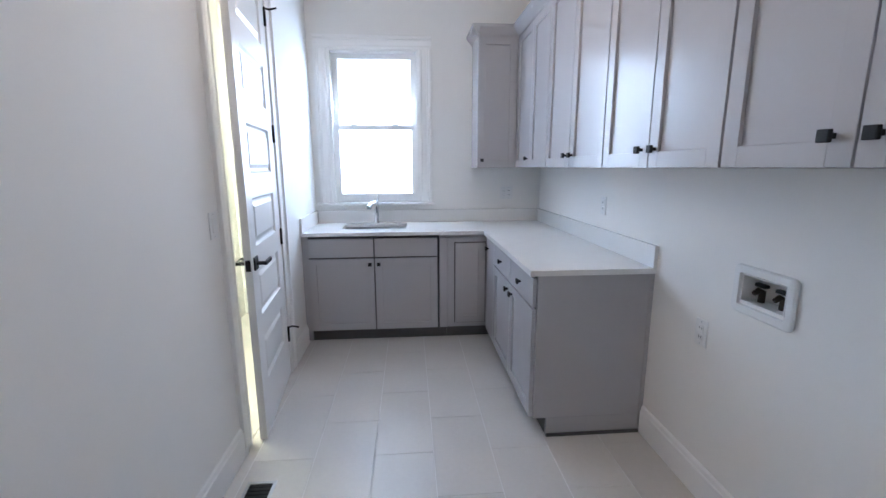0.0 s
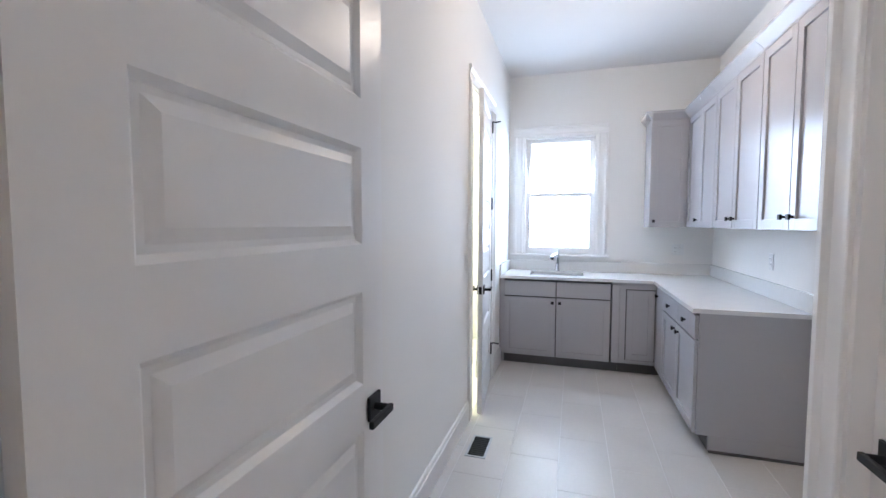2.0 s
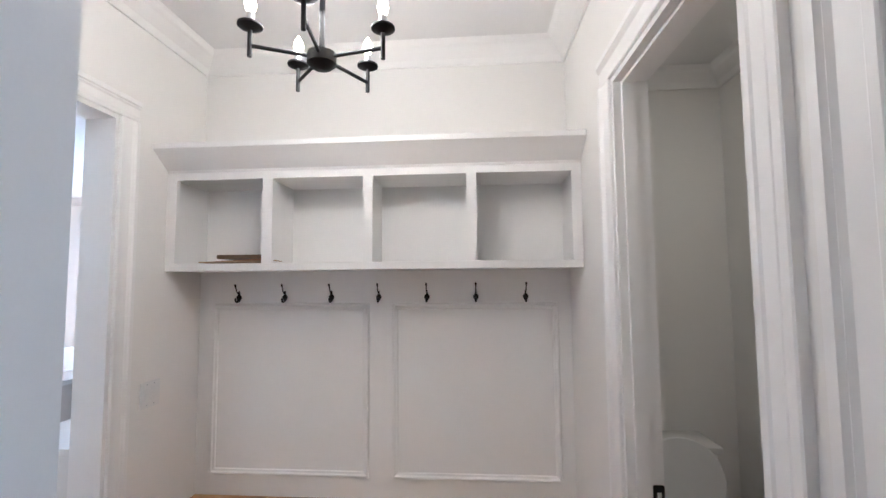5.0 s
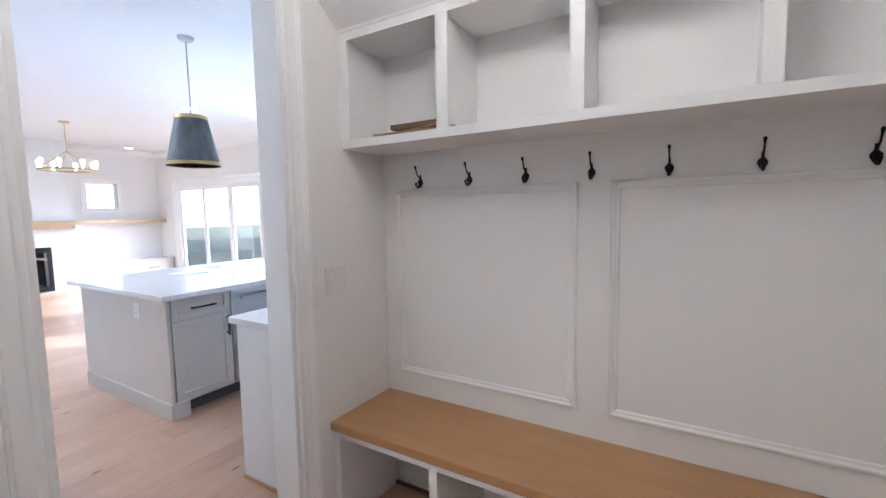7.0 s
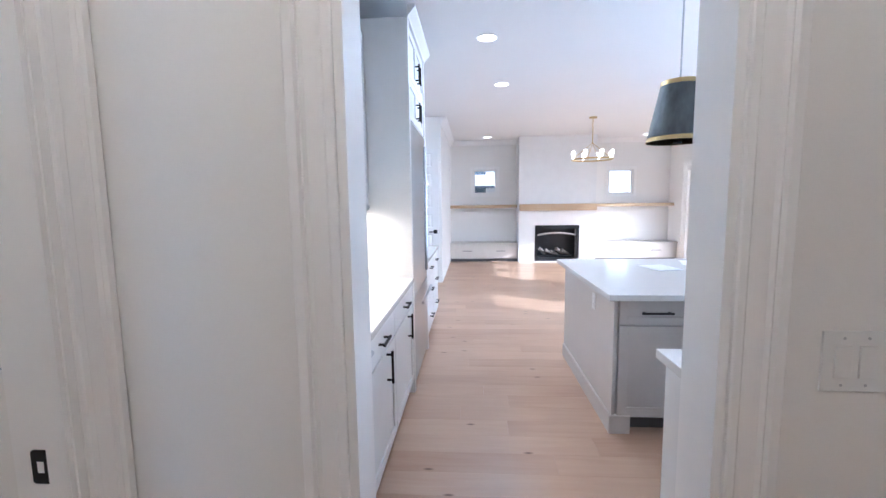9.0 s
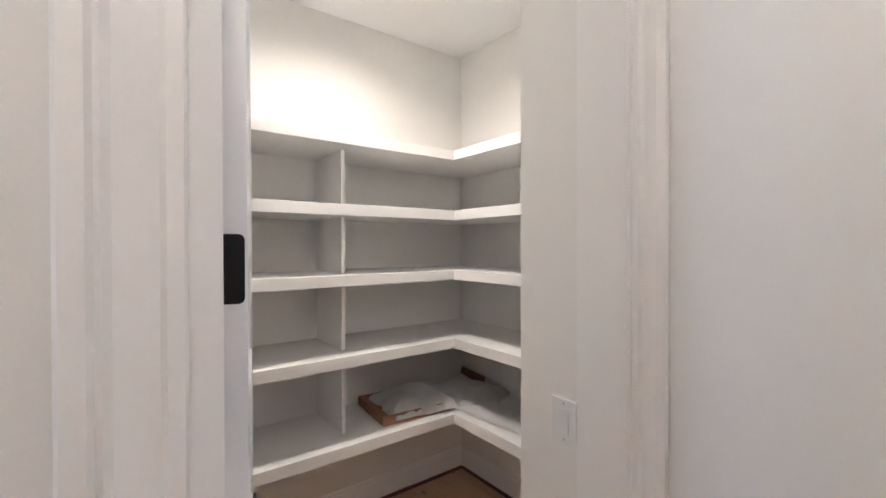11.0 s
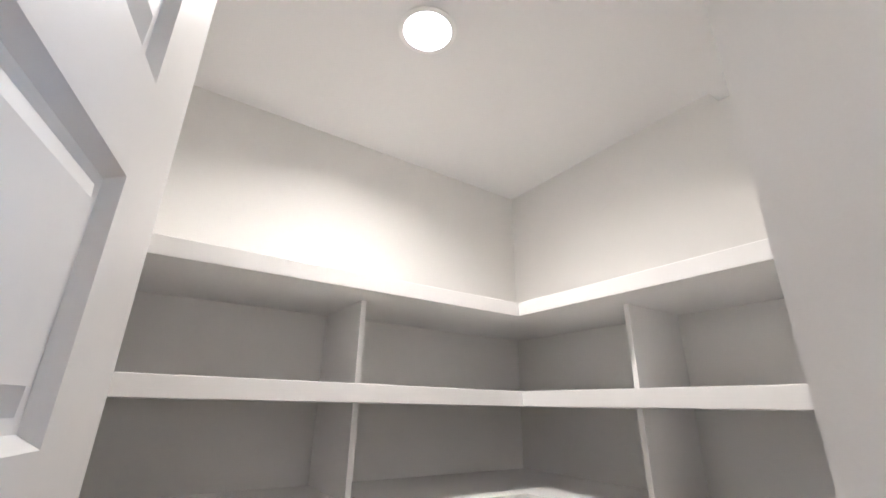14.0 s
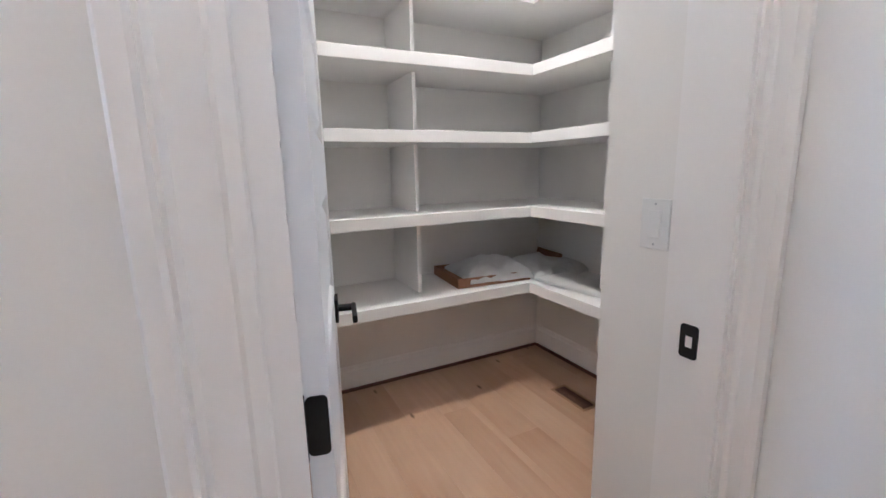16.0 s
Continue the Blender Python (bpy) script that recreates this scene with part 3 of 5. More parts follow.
# baseboards
for a in (("x", LX0, 1, 0.3, D1[0] - 0.11), ("x", LX0, 1, D1[1] + 0.11, 3.60), ("x", LX1, -1, 0.535, 2.19), ("x", LX0, 1, LY0, 0.3),
          ("y", MY0, 1, -0.97, -0.557), ("x", -0.557, -1, PD[1] + 0.095, -1.655), ("y", -1.62, 1, PX0, NX), ("x", PX0, 1, PD[1] + 0.04, PY1), ("y", PY1, -1, PX0, PX1), ("y", MY0, 1, MX0 + 0.44, KD[0] - 0.11), ("y", MY1, -1, -2.03, WD[0] - 0.11),
          ("x", WX0, 1, LY0, WY1), ("y", WY1, -1, WX0, -0.955), ("x", NX, -1, D3[1] + 0.11, 0.535),
          ("y", -2.748, 1, PX0 + 0.02, -0.170), ("x", PX1, -1, PY0, PY1), ("y", PY0, 1, -0.17, PX1 - 0.016)):
    baseboard(*a)

# window in the laundry
win = tagged(new("window_1"), "white double-hung window with bright overcast glass", "window", kind="structure")
part("casing", (lambda b: (run_trim(b, CASING, (-0.66, LY1, 1.10), (0, 0, 1), (-1, 0, 0), (0, -1, 0), 1.32),
                                   run_trim(b, CASING, (0.135, LY1, 1.10), (0, 0, 1), (1, 0, 0), (0, -1, 0), 1.32),
                                   run_trim(b, CASING, (-0.77, LY1, 2.42), (1, 0, 0), (0, 0, 1), (0, -1, 0), 1.015), b)[-1])(bmesh.new()), M_TRIM, win)
part("window_sill", box(-0.80, 0.27, LY1 - 0.055, 4.30, 1.075, 1.10, bevel=0.006), M_TRIM, win)
fb = bmesh.new()
for a in ((-0.675, -0.635, 1.10, 2.445), (0.11, 0.15, 1.10, 2.445)):
    bm_box(fb, a[0], a[1], LY1, 4.33, a[2], a[3])
bm_box(fb, -0.635, 0.11, LY1, 4.33, 2.405, 2.445)
bm_box(fb, -0.635, 0.11, 4.20, 4.33, 1.10, 1.115)
part("window_frame", fb, M_TRIM, win)
for nm, y0, z0, z1 in (("lower_sash", 4.215, 1.112, 1.79), ("upper_sash", 4.255, 1.75, 2.408)):
    sb = bmesh.new()
    bm_box(sb, -0.637, -0.588, y0, y0 + 0.035, z0, z1)
    bm_box(sb, 0.063, 0.112, y0, y0 + 0.035, z0, z1)
    bm_box(sb, -0.588, 0.063, y0, y0 + 0.035, z1 - 0.04, z1)
    bm_box(sb, -0.588, 0.063, y0, y0 + 0.035, z0, z0 + (0.06 if nm == "lower_sash" else 0.04))
    sash = part(nm, sb, M_TRIM, win)
    pane = part("pane", box(-0.590, 0.065, y0 + 0.015, y0 + 0.019, z0 + 0.03, z1 - 0.03), M_GLASS, sash)
    pane.visible_shadow = False
lb = bmesh.new()
for x in (-0.45, -0.08):
    bm_box(lb, x - 0.03, x + 0.03, 4.20, 4.225, 1.79, 1.803, 0.003)
part("sash_lock", lb, M_TRIM, win)

# ---- doors ----
TOPS = [1.266 + 0.3655 * k for k in (-2, -1, 0, 1, 2)] + [2.352]
PH = 0.243
HZ = (0.29, 0.97, 1.62, 2.30)
# laundry entry door, open flat along the passage
panel_door("door_1", 0.825, 2.42, TOPS, PH, pose(-0.655, -0.535, 0, 0, 0, 90), "white six-panel door standing wide open with black lever", 0.945, HZ)
# side door, ajar
panel_door("door_2", 0.745, 2.42, TOPS, PH, pose(LX0 + 0.004, 3.01, 0, 0, 0, -84), "white six-panel door standing ajar with black levers", 0.945, HZ, stops=(HZ[0], HZ[3]))
# pantry door, open inwards
panel_door("door_3", 0.676, 2.42, TOPS, PH, pose(PX0 + 0.004, -1.914, 0, 0, 0, -13.0), "white six-panel door opened into the pantry", 0.945, HZ, leaf=True)
# passage door, shut
panel_door("door_4", 0.775, 2.42, TOPS, PH, pose(NX + 0.045, -0.415, 0, 0, 0, 90), "white six-panel door standing shut with black lever", 0.945, HZ)


# closet door past the refrigerator, shut
panel_door("door_6", 0.46, 2.42, TOPS, PH, pose(-0.29, -9.624, 0, 0, 0, 180), "white panelled closet door standing shut with black lever", 0.945, HZ)


def strike(name, m):
    bm = bmesh.new()
    bm_box(bm, -0.019, 0.019, 0, 0.003, -0.036, 0.036)
    bmesh.ops.bevel(bm, geom=[e for e in bm.edges if abs(e.verts[0].co.y - e.verts[1].co.y) > 0.002], offset=0.007, segments=4, affect="EDGES", profile=0.5)
    ob = solid(name, bm, M_BLACK, "matte black strike plate on the door lining", "strike plate", group="strike plates")
    part("latch_hole", box(-0.008, 0.006, 0.0025, 0.0036, -0.012, 0.012), M_TRIM, ob)
    ob.matrix_world = m
    return ob


strike("strike_plate", pose(-0.480, PD[0] + 0.02, 0.963))
strike("strike_plate", pose(WD[0] + 0.02, -0.590, 0.951, 0, 0, -90))


def open_hinge(m):
    """A butt hinge of an open door: local x along the door's edge, y along the lining, both from the knuckle."""
    ob = thing("door_hinge", "matte black butt hinge between door and lining", "hinge", group="hinges on the linings", at=m)
    for nm, a in (("lining_leaf", (-0.003, 0.0, -0.052, -0.006)), ("door_leaf", (0.004, 0.038, -0.003, 0.0))):
        flat = nm == "door_leaf"
        bm_ = bmesh.new()
        bm_box(bm_, a[0], a[1], a[2], a[3], -0.046, 0.046)
        ends = [e for e in bm_.edges if abs((e.verts[0].co - e.verts[1].co)[1 if flat else 0]) > 0.002 and (max(v.co.x for v in e.verts) > 0.03 if flat else min(v.co.y for v in e.verts) < -0.05)]
        bmesh.ops.bevel(bm_, geom=ends, offset=0.010, segments=4, affect="EDGES", profile=0.5)
        part(nm, bm_, M_BLACK, ob)
    part("knuckle", bm_lathe(bmesh.new(), Matrix(), [(0.0, -0.050), (0.004, -0.049), (0.0075, -0.046), (0.0075, 0.046), (0.0045, 0.048), (0.0045, 0.052), (0.0, 0.055)], 12), M_BLACK, ob, smooth=True)


for hz in (0.29, 0.985, 1.622, 2.30):
    open_hinge(pose(-0.6545, -0.5415, hz))
# coloured strip in place of the shaded view through the hinge gap
tagged(part("trim", box(-0.676, -0.655, -0.548, -0.540, 0.01, 2.42), M_HINGE_GAP_SHADE), "dark blue-grey strip painted as shade in the door gap", "trim", kind="structure")

# ---- laundry things ----


def base_unit(name, label, parts):
    return thing(name, label, "cabinet", group="grey base cabinets")


FY, FX = 3.555, 0.665   # carcass fronts
u = base_unit("base_cabinet", "grey shaker sink base cabinet with two doors", None)
# body coloured near-black, so the gaps between fronts carry painted shade
part("body", box(-0.785, 0.262, FY + 0.025, LY1 - 0.002, 0.105, 0.884), M_TOE_AND_GAP_SHADE, u)
part("toe_kick", box(-0.833, 0.33, 3.60, 3.615, 0.0, 0.106), M_TOE_AND_GAP_SHADE, u)
for x0, x1, kx in ((-0.770, -0.260, -0.29), (-0.250, 0.250, -0.22)):
    slab(u, "false_drawer", "y", FY, -1, x0, x1, 0.712, 0.862, M_GREY)
    d = shaker(u, "door", "y", FY, -1, x0, x1, 0.104, 0.700, M_GREY)
    knob(d, "y", FY - 0.02, -1, kx, 0.655)
part("filler", box(-0.832, -0.772, 3.545, 3.57, 0.02, 0.884), M_GREY, u)
u = base_unit("corner_cabinet", "grey corner base cabinet with narrow shaker door", None)
part("body", box(0.266, LX1 - 0.004, FY, LY1 - 0.002, 0.105, 0.884), M_GREY, u)
part("filler", box(0.266, 0.33, FY - 0.018, FY, 0.104, 0.862), M_GREY, u)
part("face_frame", box(0.335, 0.660, FY - 0.012, FY, 0.104, 0.862), M_GREY, u)
# thin dark plate drawing the shadow line round the corner door
part("door_gap_shade", box(0.387, 0.648, FY - 0.0135, FY - 0.012, 0.138, 0.822), M_TOE_AND_GAP_SHADE, u)
d = shaker(u, "door", "y", FY - 0.012, -1, 0.395, 0.640, 0.146, 0.814, M_GREY)
part("toe_kick", box(0.332, 0.74, 3.60, 3.615, 0.0, 0.106), M_TOE_AND_GAP_SHADE, u)
u = base_unit("base_cabinet", "grey shaker base cabinet with two drawers", None)
# near-black body again, painting shade into the drawer and door gaps
part("body", box(FX + 0.025, LX1 - 0.004, 2.205, FY - 0.004, 0.105, 0.884), M_TOE_AND_GAP_SHADE, u)
part("toe_kick", box(0.735, 0.75, 2.215, 3.60, 0.0, 0.106), M_TOE_AND_GAP_SHADE, u)
part("end_panel", box(FX + 0.0, LX1 - 0.004, 2.183, 2.203, 0.105, 0.884), M_GREY, u)
part("end_panel_foot", box(0.735, LX1 - 0.018, 2.183, 2.203, 0.0, 0.104), M_GREY, u)
part("quarter_round", (lambda b: (bm_box(b, 0.735, LX1 - 0.018, 2.168, 2.182, 0.0, 0.016, 0.004), b)[1])(bmesh.new()), M_TOE_AND_GAP_SHADE, u)
part("scribe_strip", box(LX1 - 0.022, LX1 - 0.003, 2.176, 2.184, 0.0, 0.884), M_GREY, u)
for y0, y1, ky in ((2.206, 2.688, 2.63), (2.698, 3.196, 2.75)):
    dr = slab(u, "drawer", "x", FX, -1, y0, y1, 0.712, 0.862, M_GREY)
    knob(dr, "x", FX - 0.02, -1, (y0 + y1) / 2, 0.787)
    d = shaker(u, "door", "x", FX, -1, y0, y1, 0.104, 0.700, M_GREY)
    knob(d, "x", FX - 0.02, -1, ky, 0.655)
d = slab(u, "corner_stile", "x", FX, -1, 3.205, 3.50, 0.104, 0.862, M_GREY)
knob(d, "x", FX - 0.02, -1, 3.42, 0.787)

# worktop in an L with sink cut-out
wt = thing("worktop", "white quartz L-shaped worktop with low backsplash", "worktop")
SX0, SX1, SY0, SY1 = -0.535, 0.005, 3.70, 4.03
bm = bmesh.new()
for a in ((LX0 + 0.002, SX0, 3.51, LY1 - 0.002), (SX1, 0.62, 3.51, LY1 - 0.002), (SX0, SX1, 3.51, SY0), (SX0, SX1, SY1, LY1 - 0.002), (0.62, LX1 - 0.002, 2.165, LY1 - 0.002)):
    bm_box(bm, a[0], a[1], a[2], a[3], 0.886, 0.914)
bmesh.ops.remove_doubles(bm, verts=bm.verts, dist=0.0005)
part("top", bm, M_QUARTZ, wt)
part("backsplash", box(LX0 + 0.022, LX1 - 0.022, LY1 - 0.021, LY1 - 0.002, 0.914, 1.027, bevel=0.002), M_QUARTZ, wt)
part("backsplash", box(LX1 - 0.021, LX1 - 0.002, 2.165, LY1 - 0.004, 0.914, 1.027, bevel=0.002), M_QUARTZ, wt)
part("backsplash", box(LX0 + 0.002, LX0 + 0.021, 3.515, LY1 - 0.004, 0.914, 1.027, bevel=0.002), M_QUARTZ, wt)

sk = thing("sink", "grey stainless undermount sink set in the worktop", "sink")
bm = bmesh.new()
n = 36


def rr(cx, cy, hx, hy, k, z):
    out = []
    for i in range(n):
        a = 2 * math.pi * i / n
        c, s = math.cos(a), math.sin(a)
        out.append((cx + hx * math.copysign(abs(c) ** k, c), cy + hy * math.copysign(abs(s) ** k, s), z))
    return out


cx, cy, hx, hy = (SX0 + SX1) / 2, (SY0 + SY1) / 2, (SX1 - SX0) / 2, (SY1 - SY0) / 2
rings = [[bm.verts.new(p) for p in rr(cx, cy, hx * f, hy * g, 0.45, z)] for f, g, z in ((1.04, 1.05, 0.884), (0.985, 0.975, 0.884), (0.97, 0.95, 0.80), (0.90, 0.86, 0.735), (0.1, 0.12, 0.728))]
for p, q in zip(rings, rings[1:]):
    for i in range(n):
        bm.faces.new((p[i], p[(i + 1) % n], q[(i + 1) % n], q[i]))
bm.faces.new(rings[-1])
part("bowl", bm, M_STEEL, sk, smooth=True)
part("drain", cyl(Matrix.Translation((cx, cy, 0.732)), 0.035, 0.006, 20), M_CHROME, sk)

fc = thing("faucet", "polished chrome single-lever kitchen faucet behind the sink", "faucet")
part("base", bm_lathe(bmesh.new(), Matrix.Translation((cx, 4.075, 0.914)), [(0.028, 0), (0.028, 0.012), (0.022, 0.02), (0.020, 0.11), (0.022, 0.115), (0.0, 0.13)], 20), M_CHROME, fc, smooth=True)
part("spout", bm_tube(bmesh.new(), [(cx, 4.075, 1.00), (cx, 4.06, 1.075), (cx - 0.012, 4.02, 1.108), (cx - 0.04, 3.955, 1.095), (cx - 0.055, 3.92, 1.07)], [0.019, 0.017, 0.016, 0.018, 0.022], 14), M_CHROME, fc, smooth=True)
part("lever", bm_tube(bmesh.new(), [(cx, 4.078, 1.035), (cx + 0.008, 4.08, 1.10), (cx + 0.012, 4.07, 1.165)], [0.012, 0.010, 0.007], 10), M_CHROME, fc, smooth=True)

# wall cabinets
UZ0, UZ1 = 1.410, 2.452
UX = 0.935
CAB_CROWN = [(0, 0), (0, 0.006), (0.012, 0.010), (0.022, 0.018), (0.055, 0.048), (0.065, 0.056), (0.085, 0.058), (0.085, 0)]


def upper(y0, y1, split, knobs):
    u = thing("wall_cabinet", "grey shaker wall cabinet with square black knobs", "cabinet", group="grey wall cabinets")
    part("body", box(UX + 0.04, LX1 - 0.003, y0, y1, UZ0, UZ1), M_GREY, u)
    edges = [y0, *split, y1]
    for a, b, k in zip(edges, edges[1:], knobs):
        d = shaker(u, "door", "x", UX + 0.02, -1, a + 0.003, b - 0.003, UZ0 + 0.002, UZ1 - 0.012, M_GREY)
        if k is not None:
            knob(d, "x", UX, -1, k, UZ0 + 0.068)
    bm = bmesh.new()
    run_trim(bm, CAB_CROWN, (UX + 0.005, y0, UZ1 - 0.01), (0, 1, 0), (0, 0, 1), (-1, 0, 0), y1 - y0)
    bm_box(bm, UX + 0.005, LX1 - 0.003, y0, y1, UZ1, UZ1 + 0.075)
    part("crown", bm, M_GREY, u)


upper(2.992, 3.805, [3.385], [None, 3.44])
upper(2.153, 2.988, [2.574], [2.53, 2.62])
upper(1.383, 2.149, [1.763], [1.72, 1.81])
upper(0.600, 1.379, [1.001], [0.955, 1.05])
u = thing("wall_cabinet", "narrow grey shaker wall cabinet beside the window", "cabinet", group="grey wall cabinets")
part("body", box(0.609, LX1 - 0.003, 3.83, LY1 - 0.003, UZ0, UZ1), M_GREY, u)
d = shaker(u, "door", "y", 3.83, -1, 0.612, UX - 0.003, UZ0 + 0.002, UZ1 - 0.012, M_GREY)
knob(d, "y", 3.81, -1, 0.646, UZ0 + 0.06)
bm = bmesh.new()
run_trim(bm, CAB_CROWN, (0.554, 3.825, UZ1 - 0.01), (1, 0, 0), (0, 0, 1), (0, -1, 0), UX - 0.005 - 0.554)
run_trim(bm, CAB_CROWN, (0.614, 3.77, UZ1 - 0.01), (0, 1, 0), (0, 0, 1), (-1, 0, 0), LY1 - 3.774)
bm_box(bm, 0.614, UX, 3.825, LY1 - 0.003, UZ1, UZ1 + 0.075)
part("crown", bm, M_GREY, u)

# washing machine outlet box
wb = thing("laundry_valve_box", "white recessed laundry valve box with dark taps", "valve box")
Y0, Y1, Z0, Z1 = 1.390, 1.657, 0.878, 1.060


def rounded(y0, y1, z0, z1, rad, n_=6):
    out = []
    for cy_, cz_, a0 in ((y1 - rad, z1 - rad, 0), (y0 + rad, z1 - rad, 90), (y0 + rad, z0 + rad, 180), (y1 - rad, z0 + rad, 270)):
        for k in range(n_ + 1):
            a_ = radians(a0 + 90 * k / n_)
            out.append((cy_ + rad * math.cos(a_), cz_ + rad * math.sin(a_)))
    return out


bm = bmesh.new()
loops = [(rounded(Y0, Y1, Z0, Z1, 0.024), 0.001), (rounded(Y0, Y1, Z0, Z1, 0.024), 0.008), (rounded(Y0 + 0.006, Y1 - 0.006, Z0 + 0.006, Z1 - 0.006, 0.020), 0.013),
         (rounded(Y0 + 0.030, Y1 - 0.030, Z0 + 0.030, Z1 - 0.030, 0.008), 0.012), (rounded(Y0 + 0.034, Y1 - 0.034, Z0 + 0.033, Z1 - 0.033, 0.006), 0.0)]
rings = [[bm.verts.new((LX1 - d_, y_, z_)) for y_, z_ in ring_] for ring_, d_ in loops]
for p, q in zip(rings, rings[1:]):
    for k in range(len(p)):
        bm.faces.new((p[k], p[(k + 1) % len(p)], q[(k + 1) % len(p)], q[k]))
part("rim", bm, M_PLASTIC, wb, smooth=True)
bm = bmesh.new()
for a in ((LX1 - 0.002, LX1 + 0.08, 1.433, 1.437, 0.921, 1.025), (LX1 - 0.002, LX1 + 0.08, 1.619, 1.623, 0.921, 1.025), (LX1 - 0.002, LX1 + 0.08, 1.437, 1.619, 0.921, 0.925),
          (LX1 - 0.002, LX1 + 0.08, 1.437, 1.619, 1.021, 1.025), (LX1 + 0.076, LX1 + 0.08, 1.437, 1.619, 0.925, 1.021)):
    bm_box(bm, *a)
part("recess", bm, M_PLASTIC, wb)
for y in (1.58, 1.49):
    tap = part("tap", bm_tube(bmesh.new(), [(LX1 + 0.045, y, 0.921), (LX1 + 0.045, y, 0.964), (LX1 + 0.030, y, 0.971), (LX1 + 0.012, y, 0.959)], [0.012, 0.012, 0.011, 0.009], 12), M_TAP, wb, "dark bronze washing machine tap", smooth=True)
    part("tap_handle", box(LX1 + 0.030, LX1 + 0.052, y - 0.024, y + 0.024, 0.981, 0.995, bevel=0.004), M_BLACK, tap)
    part("collar", cyl(Matrix.Translation((LX1 + 0.045, y, 0.915)), 0.02, 0.012, 12), M_BLACK, tap)


def cover_plate(name, m, w, h, kind, gangs=1):
    """A wall plate; local x across, y out of the wall, z up."""
    ob = thing(name, "white plastic %s on the wall" % ("duplex outlet" if kind == "outlet" else "rocker light switch"), "outlet" if kind == "outlet" else "light switch", at=m)
    part("plate", box(-w / 2, w / 2, 0.0005, 0.006, -h / 2, h / 2, bevel=0.002), M_PLASTIC, ob)
    for g in range(gangs):
        gx = (g - (gangs - 1) / 2) * 0.046
        if kind == "outlet":
            for dz in (-0.02, 0.02):
                part("socket", box(gx - 0.016, gx + 0.016, 0.005, 0.0085, dz - 0.014, dz + 0.014, bevel=0.003), M_PLASTIC, ob)
                part("slots", (lambda b: (bm_box(b, gx - 0.008, gx - 0.006, 0.0083, 0.0089, dz - 0.004, dz + 0.006), bm_box(b, gx + 0.006, gx + 0.008, 0.0083, 0.0089, dz - 0.004, dz + 0.006), b)[-1])(bmesh.new()), M_DARK, ob)
        else:
            part("rocker", box(gx - 0.0165, gx + 0.0165, 0.005, 0.0095, -0.033, 0.033, bevel=0.002), M_PLASTIC, ob)
        for dz in (-0.048, 0.048):
            part("screw", cyl(Matrix.Translation((gx, 0.0062, dz)) @ Matrix.Rotation(radians(90), 4, "X"), 0.003, 0.001, 8), M_STEEL, ob)
    return ob


cover_plate("outlet", pose(LX1, 1.803, 0.72, 0, 0, 90), 0.072, 0.116, "outlet")
cover_plate("outlet", pose(LX1, 2.80, 1.172, 0, 0, 90), 0.072, 0.116, "outlet")
cover_plate("outlet", pose(0.943, LY1, 1.175, 0, 0, 180), 0.116, 0.116, "outlet", 2)
cover_plate("light_switch", pose(LX0, 2.085, 1.17, 0, 0, -90), 0.072, 0.116, "switch")
cover_plate("light_switch", pose(-2.108, MY0, 1.161, 0, 0, 0), 0.125, 0.125, "switch", 2)
cover_plate("light_switch", pose(-0.326, -2.748, 1.185, 0, 0, 0), 0.076, 0.120, "switch")


def floor_vent(m, w, h, slats=10, m_frame=None, m_slat=None, label="steel floor register with black louvres in the tiles"):
    v = thing("floor_vent", label, "floor vent", at=m)
    fbm = bmesh.new()
    for a in ((-w / 2, w / 2, -h / 2, -h / 2 + 0.014), (-w / 2, w / 2, h / 2 - 0.014, h / 2), (-w / 2, -w / 2 + 0.014, -h / 2 + 0.014, h / 2 - 0.014), (w / 2 - 0.014, w / 2, -h / 2 + 0.014, h / 2 - 0.014)):
        bm_box(fbm, a[0], a[1], a[2], a[3], 0.0, 0.005)
    part("frame", fbm, m_frame or M_STEEL, v)
    # flat dark sheet below the louvres, painted as the shade down the vent
    part("duct_shade", box(-w / 2 + 0.012, w / 2 - 0.012, -h / 2 + 0.012, h / 2 - 0.012, 0.0005, 0.001), M_DARK, v)
    for i in range(slats):
        y = -h / 2 + 0.02 + (h - 0.04) * (i + 0.5) / slats
        part("slat", box(-w / 2 + 0.014, w / 2 - 0.014, y - 0.003, y + 0.003, 0.001, 0.004), m_slat or M_BLACK, v)


floor_vent(pose(-0.66, 1.82, 0.0), 0.13, 0.27)

# laundry ceiling light
cl = thing("ceiling_light", "round flush ceiling light with lit ribbed glass", "ceiling light", at=pose(0.27, 2.0, LZ))
part("pan", bm_lathe(bmesh.new(), Matrix(), [(0.0, 0), (0.15, 0), (0.15, -0.03), (0.14, -0.035), (0.0, -0.035)], 32), M_BRASS, cl, smooth=True)
for i in range(18):
    a = 2 * math.pi * i / 18
    part("glass_rod", cyl(Matrix.Translation((0.125 * math.cos(a), 0.125 * math.sin(a), -0.11)), 0.018, 0.15, 8, 0.014), M_FIXTURE_GLASS, cl)
part("glass_bottom", cyl(Matrix.Translation((0, 0, -0.178)), 0.105, 0.012, 24), M_FIXTURE_GLASS, cl)

# ---- mudroom lockers ----
lk = thing("locker_upper", "white painted row of four open cubbies with crown", "locker")
FXL = -2.178
part("bottom_board", box(MX0 + 0.002, FXL, MY0 + 0.002, MY1 - 0.002, 1.752, 1.789, bevel=0.002), M_TRIM, lk)
part("top_board", box(MX0 + 0.002, FXL, MY0 + 0.002, MY1 - 0.002, 2.218, 2.258), M_TRIM, lk)
